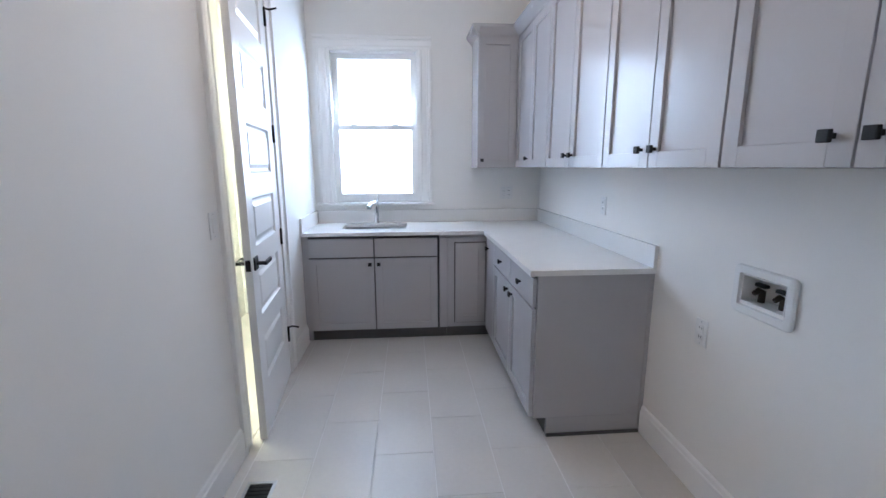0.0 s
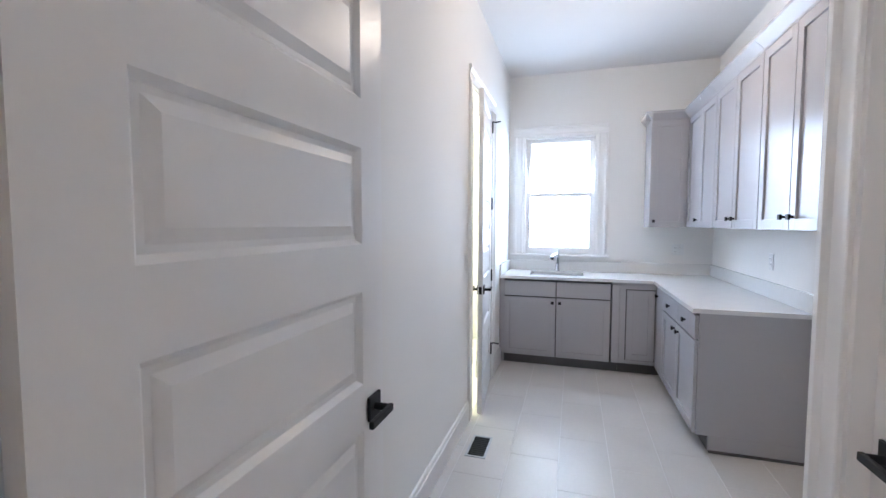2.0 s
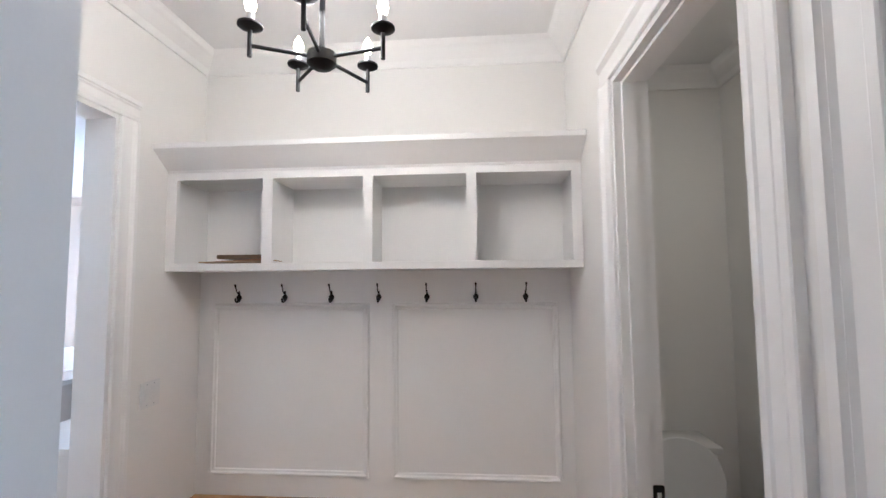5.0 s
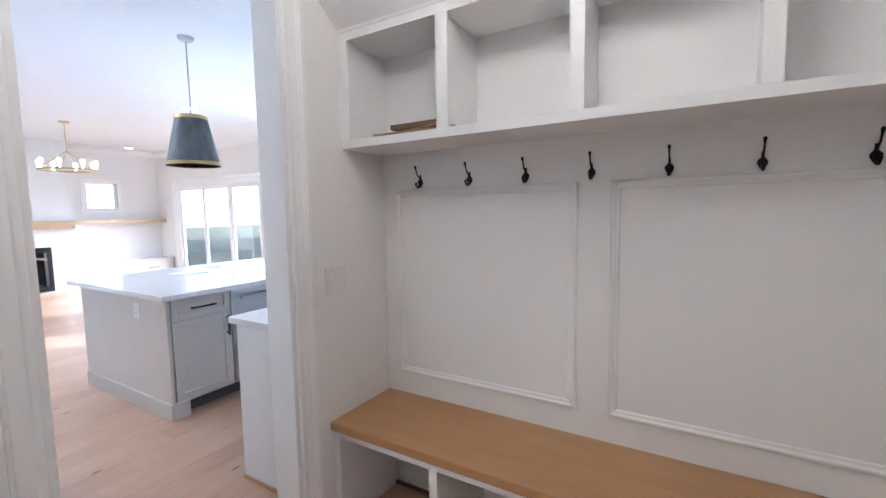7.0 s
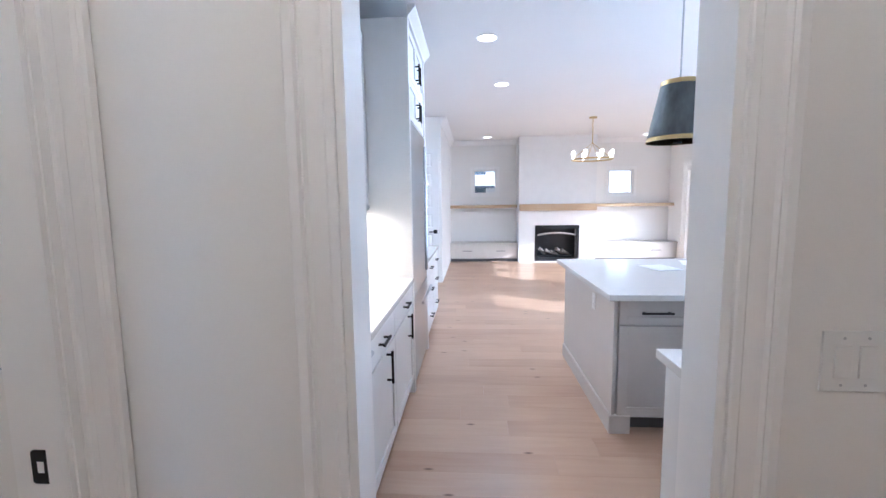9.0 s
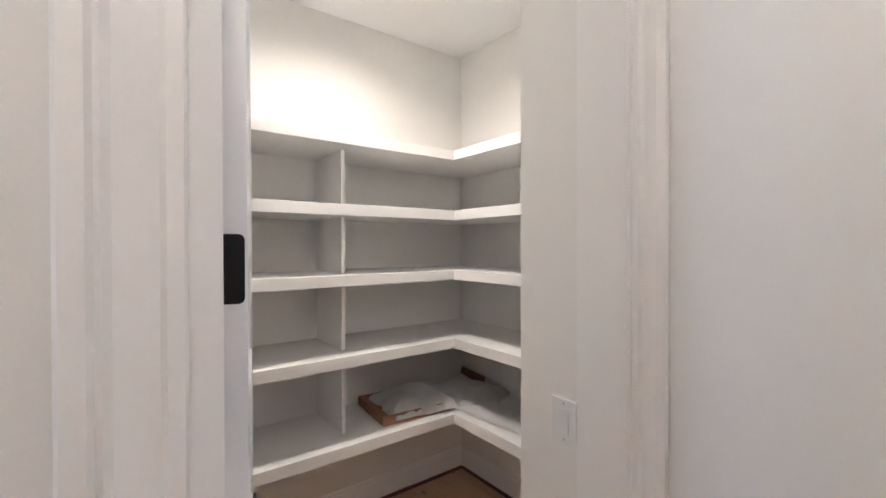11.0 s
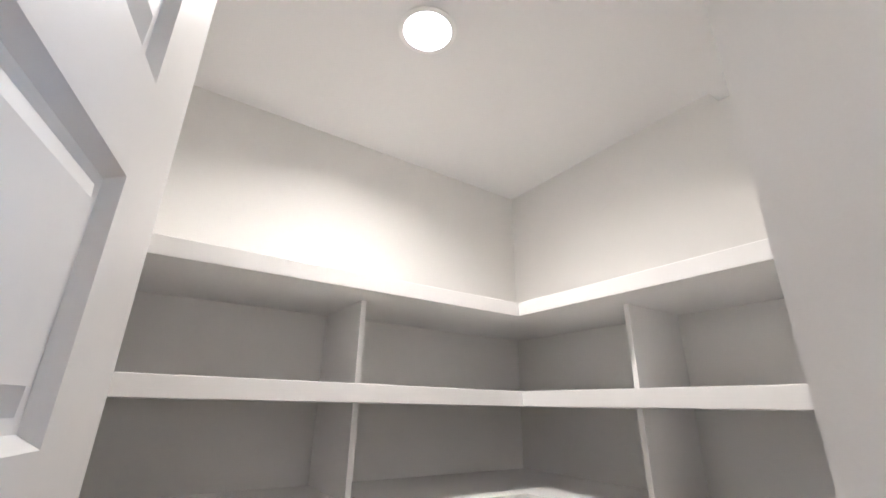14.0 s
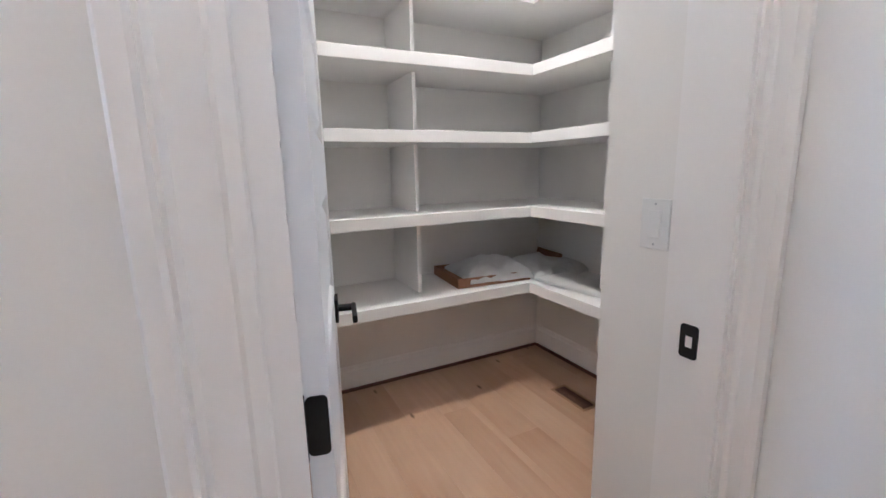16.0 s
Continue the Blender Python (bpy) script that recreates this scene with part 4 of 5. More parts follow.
part("back", box(MX0 + 0.001, MX0 + 0.010, MY0 + 0.002, MY1 - 0.002, 1.789, 2.218), M_TRIM, lk)
for y0, y1 in ((MY0 + 0.002, -2.732), (-2.276, -2.223), (-1.760, -1.712), (-1.249, -1.199), (-0.744, MY1 - 0.002)):
    part("stile", box(FXL - 0.02, FXL + 0.002, y0, y1, 1.789, 2.218), M_TRIM, lk)
    part("divider", box(MX0 + 0.01, FXL - 0.02, (y0 + y1) / 2 - 0.01, (y0 + y1) / 2 + 0.01, 1.789, 2.218), M_TRIM, lk)
bm = bmesh.new()
prof = [(0, 0), (0, 0.004), (0.012, 0.008), (0.03, 0.03), (0.088, 0.098), (0.098, 0.112), (0.122, 0.116), (0.122, 0)]
run_trim(bm, prof, (FXL, MY0 + 0.002, 2.255), (0, 1, 0), (0, 0, 1), (1, 0, 0), MY1 - MY0 - 0.004)
bm_box(bm, MX0 + 0.002, FXL, MY0 + 0.002, MY1 - 0.002, 2.260, 2.376)
part("crown", bm, M_TRIM, lk)

bp = thing("locker_back_panel", "white painted wall panelling with moulded frames", "wall panel")
part("board", box(MX0 + 0.001, MX0 + 0.006, MY0 + 0.002, MY1 - 0.002, 0.52, 1.752), M_TRIM, bp)
PMOLD = [(0, 0), (0, 0.006), (0.006, 0.014), (0.014, 0.014), (0.020, 0.008), (0.030, 0.006), (0.034, 0)]
for y0, y1 in ((-2.70, -1.797), (-1.670, -0.765)):
    bm = bmesh.new()
    x = MX0 + 0.006
    z0, z1 = 0.632, 1.571
    run_trim(bm, PMOLD, (x, y0, z0), (0, 1, 0), (0, 0, 1), (1, 0, 0), y1 - y0)
    run_trim(bm, PMOLD, (x, y0, z1), (0, 1, 0), (0, 0, -1), (1, 0, 0), y1 - y0)
    run_trim(bm, PMOLD, (x, y0, z0), (0, 0, 1), (0, 1, 0), (1, 0, 0), z1 - z0)
    run_trim(bm, PMOLD, (x, y1, z0), (0, 0, 1), (0, -1, 0), (1, 0, 0), z1 - z0)
    part("panel_moulding", bm, M_TRIM, bp)

bn = thing("bench", "birch bench top on white open shoe cubbies", "bench")
part("seat", box(MX0 + 0.007, -2.036, MY0 + 0.003, MY1 - 0.003, 0.483, 0.521, bevel=0.004), M_BIRCH, bn, "varnished birch seat board")
part("top_rail", box(-2.075, -2.05, MY0 + 0.003, MY1 - 0.003, 0.452, 0.482), M_TRIM, bn)
for y in (-2.762, -2.246, -1.74, -1.234, -0.718):
    part("divider", box(MX0 + 0.007, -2.052, y - 0.018, y + 0.018, 0.0, 0.452), M_TRIM, bn)


for y0, y1 in ((-2.744, -2.264), (-2.228, -1.758), (-1.722, -1.252), (-1.216, -0.736)):
    part("quarter_round", box(MX0 + 0.012, MX0 + 0.028, y0, y1, 0.0, 0.018, bevel=0.004), M_QROUND, bn, "dark stained quarter-round")


def coat_hook():
    h = thing("coat_hook", "dark bronze double coat hook on white panelling", "coat hook", group="coat hooks")
    bm_ = bmesh.new()
    spade = [(0.0, -0.050), (0.010, -0.036), (0.020, -0.018), (0.021, -0.004), (0.013, 0.006), (0.007, 0.012), (0.005, 0.04), (-0.005, 0.04), (-0.007, 0.012), (-0.013, 0.006), (-0.021, -0.004), (-0.020, -0.018), (-0.010, -0.036)]
    bm_extrude(bm_, spade, Matrix(), 0.007)
    part("plate", bm_, M_BLACK, h)
    part("upper_prong", bm_tube(bmesh.new(), [(0.006, 0, 0.012), (0.024, 0, 0.026), (0.044, 0, 0.042), (0.058, 0, 0.074), (0.066, 0, 0.092), (0.070, 0, 0.098)], [0.0055, 0.005, 0.0045, 0.0045, 0.0085, 0.004], 10), M_BLACK, h, smooth=True)
    part("lower_prong", bm_tube(bmesh.new(), [(0.006, 0, -0.012), (0.016, 0, -0.036), (0.036, 0, -0.046), (0.056, 0, -0.036), (0.060, 0, -0.018), (0.060, 0, -0.012)], [0.008, 0.009, 0.008, 0.006, 0.008, 0.004], 10), M_BLACK, h, smooth=True)
    return h


hook = coat_hook()
HOOK_Y = [-2.551 + 0.2687 * k for k in range(7)]
hook.scale = (0.7, 0.7, 0.7)
hook.matrix_world = pose(MX0 + 0.006, HOOK_Y[0], 1.612) @ Matrix.Diagonal((0.7, 0.7, 0.7, 1))
for y in HOOK_Y[1:]:
    copy_thing(hook, pose(MX0 + 0.006, y, 1.612))

bx = thing("flat_cardboard", "flattened brown cardboard pieces in the end cubby", "cardboard")
part("sheet", (lambda b: (bmesh.ops.transform(b, matrix=pose(-2.32, -2.42, 1.796, 1.2, -1, 8), verts=bm_box(b, -0.13, 0.12, -0.20, 0.18, 0, 0.004).verts), b)[1])(bmesh.new()), M_PAPER, bx, "pale brown paper sheet")
part("sheet", (lambda b: (bmesh.ops.transform(b, matrix=pose(-2.32, -2.40, 1.803, 2.5, 1, -5), verts=bm_box(b, -0.12, 0.12, -0.17, 0.14, 0, 0.006).verts), b)[1])(bmesh.new()), M_CARDBOARD, bx)
part("folded_box", box(-2.44, -2.21, -2.53, -2.29, 1.814, 1.834, bevel=0.002), M_CARD_DARK, bx, "dark brown folded box")

# mudroom chandelier
ch = thing("chandelier", "black five-arm chandelier with lit candle bulbs", "chandelier", at=pose(-1.35, -1.67, 2.38) @ Matrix.Diagonal((0.98, 0.98, 1, 1)))
part("stem", cyl(Matrix.Translation((0, 0, 0.34)), 0.009, 0.64, 12), M_BLACK, ch)
part("canopy", bm_lathe(bmesh.new(), Matrix.Translation((0, 0, 0.66)), [(0.0, -0.03), (0.03, -0.028), (0.065, -0.006), (0.065, 0.0)], 24), M_BLACK, ch, smooth=True)
part("hub", bm_lathe(bmesh.new(), Matrix(), [(0.0, -0.035), (0.03, -0.032), (0.045, -0.02), (0.045, 0.012), (0.03, 0.02), (0.0, 0.022)], 24), M_BLACK, ch, smooth=True)
for i in range(5):
    a = radians(151 + 72 * i)
    c, s = math.cos(a), math.sin(a)
    R = 0.205
    arm = part("arm", bm_tube(bmesh.new(), [(0.03 * c, 0.03 * s, 0), (R * c, R * s, 0.0)], 0.006, 8), M_BLACK, ch)
    part("post", cyl(Matrix.Translation((R * c, R * s, 0.012)), 0.007, 0.09, 10), M_BLACK, arm)
    part("drip_cup", bm_lathe(bmesh.new(), Matrix.Translation((R * c, R * s, 0.045)), [(0.0, 0), (0.012, 0.0), (0.036, 0.012), (0.036, 0.018), (0.0, 0.018)], 18), M_BLACK, arm, smooth=True)
    part("candle", cyl(Matrix.Translation((R * c, R * s, 0.078)), 0.012, 0.04, 12), M_STEEL, arm)
    part("bulb", bm_lathe(bmesh.new(), Matrix.Translation((R * c, R * s, 0.098)), [(0.008, 0), (0.014, 0.012), (0.017, 0.026), (0.013, 0.045), (0.0, 0.066)], 14), M_BULB, arm, smooth=True)

# toilet
tl = thing("toilet", "white two-piece toilet with the lid up", "toilet", at=pose(-2.31, -0.11, 0))
part("base", bm_lathe(bmesh.new(), Matrix.Translation((-0.05, 0, 0)), [(0.0, 0), (0.128, 0), (0.128, 0.03), (0.112, 0.06), (0.100, 0.16), (0.104, 0.22), (0.135, 0.275), (0.172, 0.325), (0.186, 0.365), (0.184, 0.392), (0.155, 0.396), (0.142, 0.385), (0.128, 0.345), (0.095, 0.29), (0.05, 0.262), (0.0, 0.258)], 32, 1.25, 1.0), M_CERAMIC, tl, smooth=True)
part("trapway", bm_tube(bmesh.new(), [(-0.10, 0.07, 0.10), (-0.20, 0.075, 0.20), (-0.30, 0.07, 0.16), (-0.36, 0.06, 0.03)], [0.05, 0.06, 0.06, 0.05], 12), M_CERAMIC, tl, smooth=True)
part("pedestal", box(-0.42, -0.16, -0.09, 0.09, 0.0, 0.36, bevel=0.03), M_CERAMIC, tl, smooth=True)
bm = bmesh.new()
rg = []
for f, z in ((1.0, 0.398), (1.02, 0.412), (0.98, 0.42), (0.66, 0.42), (0.62, 0.41), (0.62, 0.398)):
    rg.append([bm.verts.new((f * 0.235 * math.cos(2 * math.pi * i / 32) - (0.015 if f > 0.9 else 0.0), f * 0.185 * math.sin(2 * math.pi * i / 32), z)) for i in range(32)])
for p, q in zip(rg, rg[1:] + rg[:1]):
    for i in range(32):
        bm.faces.new((p[i], p[(i + 1) % 32], q[(i + 1) % 32], q[i]))
part("seat", bm, M_PLASTIC, tl, smooth=True)
bm = bmesh.new()
bm_lathe(bm, pose(-0.285, 0, 0.60, 0, 82, 0), [(0.0, -0.008), (0.19, -0.008), (0.196, 0), (0.19, 0.008), (0.0, 0.010)], 32, 1.14, 1.2)
part("lid", bm, M_PLASTIC, tl, smooth=True)
part("seat_hinge", box(-0.27, -0.20, -0.10, 0.10, 0.40, 0.43, bevel=0.008), M_PLASTIC, tl)
part("tank", box(-0.575, -0.325, -0.225, 0.235, 0.36, 0.725, bevel=0.03), M_CERAMIC, tl, smooth=True)
part("tank_lid", box(-0.585, -0.315, -0.235, 0.248, 0.725, 0.765, bevel=0.012), M_CERAMIC, tl, smooth=True)

cv = thing("ceiling_vent", "white square ceiling exhaust fan grille", "ceiling vent", at=pose(-2.0, -0.1, MZ))
part("frame", box(-0.14, 0.14, -0.14, 0.14, -0.02, -0.001, bevel=0.004), M_PLASTIC, cv)
for i in range(7):
    part("slat", box(-0.11, 0.11, -0.11 + i * 0.033, -0.095 + i * 0.033, -0.028, -0.02), M_PLASTIC, cv)

# ---- pantry ----
SHELF = [(2.149, 2.205), (1.799, 1.855), (1.450, 1.507), (1.048, 1.106), (0.605, 0.664)]
SXF, SYF = 0.919, -3.357
for i, (z0, z1) in enumerate(SHELF):
    sh = thing("pantry_shelf", "white painted corner shelf with thick front edge", "shelf", group="pantry shelves")
    bm = bmesh.new()
    e = 0.019
    vs = [(-0.168, SYF - e), (SXF + e, SYF - e), (SXF + e, PY1 - 0.002), (PX1 - 0.002, PY1 - 0.002), (PX1 - 0.002, PY0 + 0.002), (-0.168, PY0 + 0.002)]
    lo = [bm.verts.new((x, y, z0 + 0.001)) for x, y in vs]
    hi = [bm.verts.new((x, y, z1 - 0.001)) for x, y in vs]
    bm.faces.new(lo[::-1])
    bm.faces.new(hi)
    for k in range(6):
        bm.faces.new((lo[k], lo[(k + 1) % 6], hi[(k + 1) % 6], hi[k]))
    part("board", bm, M_TRIM, sh)
    part("front_edge", box(-0.168, SXF, SYF - e, SYF, z0, z1, bevel=0.0025), M_TRIM, sh)
    part("front_edge", box(SXF, SXF + e, SYF - e, PY1 - 0.002, z0, z1, bevel=0.0025), M_TRIM, sh)
for (z0, z1), (za, zb) in zip(SHELF, SHELF[1:]):
    solid("shelf_support", box(1.062, PX1 - 0.003, -2.741, -2.722, zb, z0), M_TRIM, "white painted upright board between pantry shelves", "shelf support", group="shelf supports")
    solid("shelf_support", box(0.513, 0.532, PY0 + 0.003, -3.503, zb, z0), M_TRIM, "white painted upright board between pantry shelves", "shelf support", group="shelf supports")
for a in ((PX1 - 0.034, PX1 - 0.0165, -3.81, PY1 - 0.01), (-0.15, PX1 - 0.034, PY0 + 0.0165, PY0 + 0.034)):
    tagged(part("trim", box(a[0], a[1], a[2], a[3], 0.0, 0.02, bevel=0.005), M_QROUND), "dark stained quarter-round at the pantry floor", "trim", kind="structure")

tray = thing("cardboard_tray", "shallow brown cardboard tray on the lowest shelf", "cardboard tray", at=pose(1.178, -3.188, 0.6645, 0, 0, -4.9))
TX, TY = 0.19, 0.236
part("bottom", box(-TX, TX, -TY, TY, 0.0, 0.005), M_CARDBOARD, tray)
for a in ((-TX, -TX + 0.006, -TY, TY), (TX - 0.006, TX, -TY, TY), (-TX + 0.006, TX - 0.006, -TY, -TY + 0.006), (-TX + 0.006, TX - 0.006, TY - 0.006, TY)):
    part("side", box(a[0], a[1], a[2], a[3], 0.005, 0.055, bevel=0.001), M_CARDBOARD, tray)
for y_ in (-TY + 0.022, TY - 0.022):
    part("folded_flap", box(-TX + 0.012, TX - 0.012, y_ - 0.014, y_ + 0.014, 0.048, 0.053), M_CARDBOARD, tray, "dark folded cardboard flap")


def wrap(w_, d_, h_, seed, label, m, folds=5):
    """A crumpled sheet lying in sharp folds."""
    rng_ = random.Random(seed)
    dirs = [(rng_.uniform(0, math.pi), rng_.uniform(0, 6.3), rng_.uniform(5, 13), rng_.uniform(0.5, 1.0)) for _ in range(folds)]
    bm_ = bmesh.new()
    nx_, ny_ = 56, 44
    g = []
    for j in range(ny_):
        row = []
        for i in range(nx_):
            u_, v_ = i / (nx_ - 1) * 2 - 1, j / (ny_ - 1) * 2 - 1
            wob = 1 + 0.20 * noise.noise(Vector((u_ * 1.6 + seed, v_ * 1.6, 5))) + 0.05 * noise.noise(Vector((u_ * 7 + seed, v_ * 7, 9)))
            x_, y_ = u_ * w_ * wob, v_ * d_ * wob
            edge = max(0.0, 1 - max(abs(u_), abs(v_)) ** 2.5) ** 0.6
            wx = 0.06 * noise.noise(Vector((x_ * 9, y_ * 9, seed)))
            ridge = 0.0
            for a_, ph_, f_, k_ in dirs:
                t_ = (x_ + wx) * math.cos(a_) + (y_ - wx) * math.sin(a_)
                ridge += k_ * (1 - abs(math.sin(t_ * f_ + ph_))) ** 2
            body = 0.55 + 0.5 * noise.noise(Vector((x_ * 6 + seed, y_ * 6, 2)))
            z_ = h_ * edge * (0.35 + 0.55 * max(0.0, body) + 0.75 * ridge / folds) + 0.004
            row.append(bm_.verts.new((x_, y_, z_)))
        g.append(row)
    for j in range(ny_ - 1):
        for i in range(nx_ - 1):
            bm_.faces.new((g[j][i], g[j][i + 1], g[j + 1][i + 1], g[j + 1][i]))
    bmesh.ops.solidify(bm_, geom=bm_.faces[:], thickness=0.002)
    ob_ = solid("foam_wrap", bm_, M_BAG, label, "packing wrap", smooth=True)
    ob_.matrix_world = m
    return ob_


wrap(0.18, 0.215, 0.125, 3, "crumpled white packing foam lying in the tray", pose(1.15, -3.225, 0.680, 0, 0, -10), 6)
wrap(0.23, 0.20, 0.105, 8, "crumpled white packing foam on the corner shelf", pose(1.10, -3.615, 0.668, 0, 0, 12), 6)
wrap(0.29, 0.10, 0.055, 12, "flat white foam strip along the corner shelf", pose(0.70, -3.53, 0.667, 0, 0, 8), 4)
solid("flat_cardboard", box(-0.15, 0.15, -0.004, 0.004, 0.0, 0.085, bevel=0.001), M_CARDBOARD, "brown cardboard sheet leaning in the pantry corner", "cardboard").matrix_world = pose(1.28, -3.795, 0.665, 12, 0, -8)
floor_vent(pose(0.70, -3.52, 0.0, 0, 0, 0), 0.27, 0.11, 6, M_VENTWOOD, M_QROUND, "stained wooden floor register flush with the boards")


def downlight(x, y, z, r=0.075):
    d_ = thing("downlight", "recessed round ceiling light switched on", "downlight", group="downlights", at=pose(x, y, z))
    part("ring", bm_lathe(bmesh.new(), Matrix(), [(r, 0), (r + 0.016, -0.002), (r + 0.018, -0.006), (r, -0.008), (r, 0)], 28), M_TRIM, d_, smooth=True)
    part("lens", cyl(Matrix.Translation((0, 0, -0.003)), r, 0.004, 28), M_LED, d_)


downlight(0.632, -2.702, PZ, 0.085)
for x, y in ((-1.50, -6.03), (-1.74, -7.63), (-1.72, -12.2), (-5.4, -12.3), (-4.2, -7.6)):
    downlight(x, y, KZ, 0.085)

# ---- kitchen ----
isl = thing("kitchen_island", "warm grey kitchen island with white quartz top", "kitchen island")
IX0, IX1, IY0, IY1 = -5.0, -2.245, -5.95, -4.575
part("body", box(IX0, IX1, IY0, IY1, 0.10, 0.878), M_ISLAND, isl)
part("side_panel", box(IX1, IX1 + 0.018, IY0, IY1 + 0.02, 0.12, 0.878), M_ISLAND, isl)
part("plinth", box(IX1 - 0.10, IX1 + 0.032, IY0, IY1 + 0.03, 0.0, 0.12, bevel=0.004), M_ISLAND, isl)
part("toe_kick", box(IX0, IX1 - 0.10, IY0, IY1 - 0.06, 0.0, 0.10), M_TOE_AND_GAP_SHADE, isl)
dr = shaker(isl, "drawer", "y", IY1, 1, -2.700, -2.262, 0.715, 0.868, M_ISLAND, rail=0.045)
bar_pull(dr, "y", IY1 + 0.02, 1, -2.48, 0.79, 0.19)
dd = shaker(isl, "door", "y", IY1, 1, -2.700, -2.262, 0.115, 0.702, M_ISLAND)
bar_pull(dd, "y", IY1 + 0.02, 1, -2.665, 0.60, 0.16, True)
part("top", box(IX0 - 0.04, IX1 + 0.075, IY0 - 0.12, IY1 + 0.105, 0.880, 0.918, bevel=0.004), M_QUARTZ, isl)
dw = thing("dishwasher", "stainless steel dishwasher built into the island", "dishwasher")
part("front", box(-3.31, -2.712, IY1 + 0.002, IY1 + 0.024, 0.11, 0.872, bevel=0.004), M_STEEL, dw)
part("handle", bm_tube(bmesh.new(), [(-3.25, IY1 + 0.065, 0.80), (-2.77, IY1 + 0.065, 0.80)], 0.012, 12), M_STEEL, dw)
cover_plate("outlet", pose(IX1 + 0.018, -4.98, 0.76, 0, 0, -90), 0.072, 0.116, "outlet")
sk2 = thing("sink", "dark undermount sink in the island top", "sink")
part("bowl", box(-3.75, -3.0, -5.2, -4.78, 0.9185, 0.9200, bevel=0.0), M_STEEL, sk2)
for x, y, r in ((-2.9, -5.5, 10), (-3.3, -5.75, -18)):
    pp = solid("paper_sheet", box(-0.11, 0.11, -0.15, 0.15, 0, 0.003), mat("white_paper", (0.8, 0.8, 0.8), 0.7), "white paper sheet lying on the island top", "paper")
    pp.matrix_world = pose(x, y, 0.9185, 0, 0, r)

pen = thing("kitchen_base_cabinet", "white base cabinet end beside the doorway", "cabinet")
part("body", box(-4.2, -2.10, -3.50, KY1 - 0.003, 0.10, 0.878), M_WHITECAB, pen)
part("end_panel", box(-2.10, -2.082, -3.515, KY1 - 0.003, 0.0, 0.878), M_WHITECAB, pen)
part("toe_kick", box(-4.2, -2.10, -3.44, KY1 - 0.003, 0.0, 0.10), M_TOE_AND_GAP_SHADE, pen)
part("quarter_round", box(-2.082, -2.068, -3.515, KY1 - 0.003, 0.0, 0.016, bevel=0.003), M_BIRCH, pen)
for x0, x1 in ((-2.62, -2.11), (-3.14, -2.63)):
    shaker(pen, "door", "y", -3.50, -1, x0, x1, 0.12, 0.87, M_WHITECAB)
pw = thing("worktop", "white quartz worktop on the kitchen cabinets", "worktop")
part("top", box(-4.2, -2.055, -3.545, KY1 - 0.003, 0.880, 0.916, bevel=0.003), M_QUARTZ, pw)

# run of cabinets along the pantry side
CX = -0.875
for y0, y1 in ((-4.33, -3.60), (-5.08, -4.335)):
    c = thing("kitchen_base_cabinet", "white shaker base cabinet with black bar pulls", "cabinet", group="white base cabinets")
    part("body", box(CX, KX1 - 0.003, y0, y1, 0.10, 0.878), M_WHITECAB, c)
    part("toe_kick", box(CX + 0.06, KX1 - 0.003, y0, y1, 0.0, 0.10), M_TOE_AND_GAP_SHADE, c)
    dr = slab(c, "drawer", "x", CX, -1, y0 + 0.004, y1 - 0.004, 0.715, 0.868, M_WHITECAB)
    bar_pull(dr, "x", CX - 0.02, -1, (y0 + y1) / 2, 0.795, 0.16)
    d = shaker(c, "door", "x", CX, -1, y0 + 0.004, y1 - 0.004, 0.115, 0.704, M_WHITECAB)
    bar_pull(d, "x", CX - 0.02, -1, y0 + 0.25, 0.61, 0.18, True)
kt = thing("worktop", "white quartz worktop below the wall cabinets", "worktop")
part("top", box(CX - 0.035, KX1 - 0.003, -5.08, -3.56, 0.880, 0.916, bevel=0.003), M_QUARTZ, kt)
solid("backsplash_tiles", box(KX1 - 0.012, KX1 - 0.003, -5.08, -3.3, 0.917, 1.46), M_BACKSPLASH, "glossy cream tiled kitchen backsplash", "backsplash")
tp = thing("tall_cabinet", "white tall cabinet end panel beside the doorway", "cabinet")
part("body", box(-0.90, KX1 - 0.003, -3.555, -2.95, 0.0, 2.70), M_WHITECAB, tp)
part("crown", box(-0.93, KX1 - 0.003, -3.565, -2.95, 2.70, 2.80, bevel=0.01), M_WHITECAB, tp)
part("oven_door", box(-0.925, -0.90, -3.53, -2.975, 0.98, 1.52, bevel=0.006), M_STEEL, tp, "stainless steel oven door")
part("oven_door", box(-0.925, -0.90, -3.53, -2.975, 0.40, 0.96, bevel=0.006), M_STEEL, tp, "stainless steel oven door")
for z in (1.47, 0.91):
    part("handle", bm_tube(bmesh.new(), [(-0.905, -3.48, z), (-0.965, -3.48, z), (-0.965, -3.02, z), (-0.905, -3.02, z)], 0.011, 8), M_STEEL, tp)
for y0, y1 in ((-4.33, -3.60), (-5.08, -4.335)):
    w = thing("kitchen_wall_cabinet", "white shaker wall cabinet over the worktop", "cabinet", group="white wall cabinets")
    part("body", box(-0.56, KX1 - 0.003, y0, y1, 1.47, 2.70), M_WHITECAB, w)
    shaker(w, "door", "x", -0.56, -1, y0 + 0.003, y1 - 0.003, 1.473, 2.69, M_WHITECAB)
    part("light_rail", box(-0.58, -0.54, y0, y1, 1.43, 1.47), M_WHITECAB, w)
fr = thing("refrigerator", "stainless steel built-in refrigerator in white surround", "refrigerator")
part("body", box(-0.87, KX1 - 0.003, -6.05, -5.16, 0.02, 2.10, bevel=0.004), M_STEEL, fr)
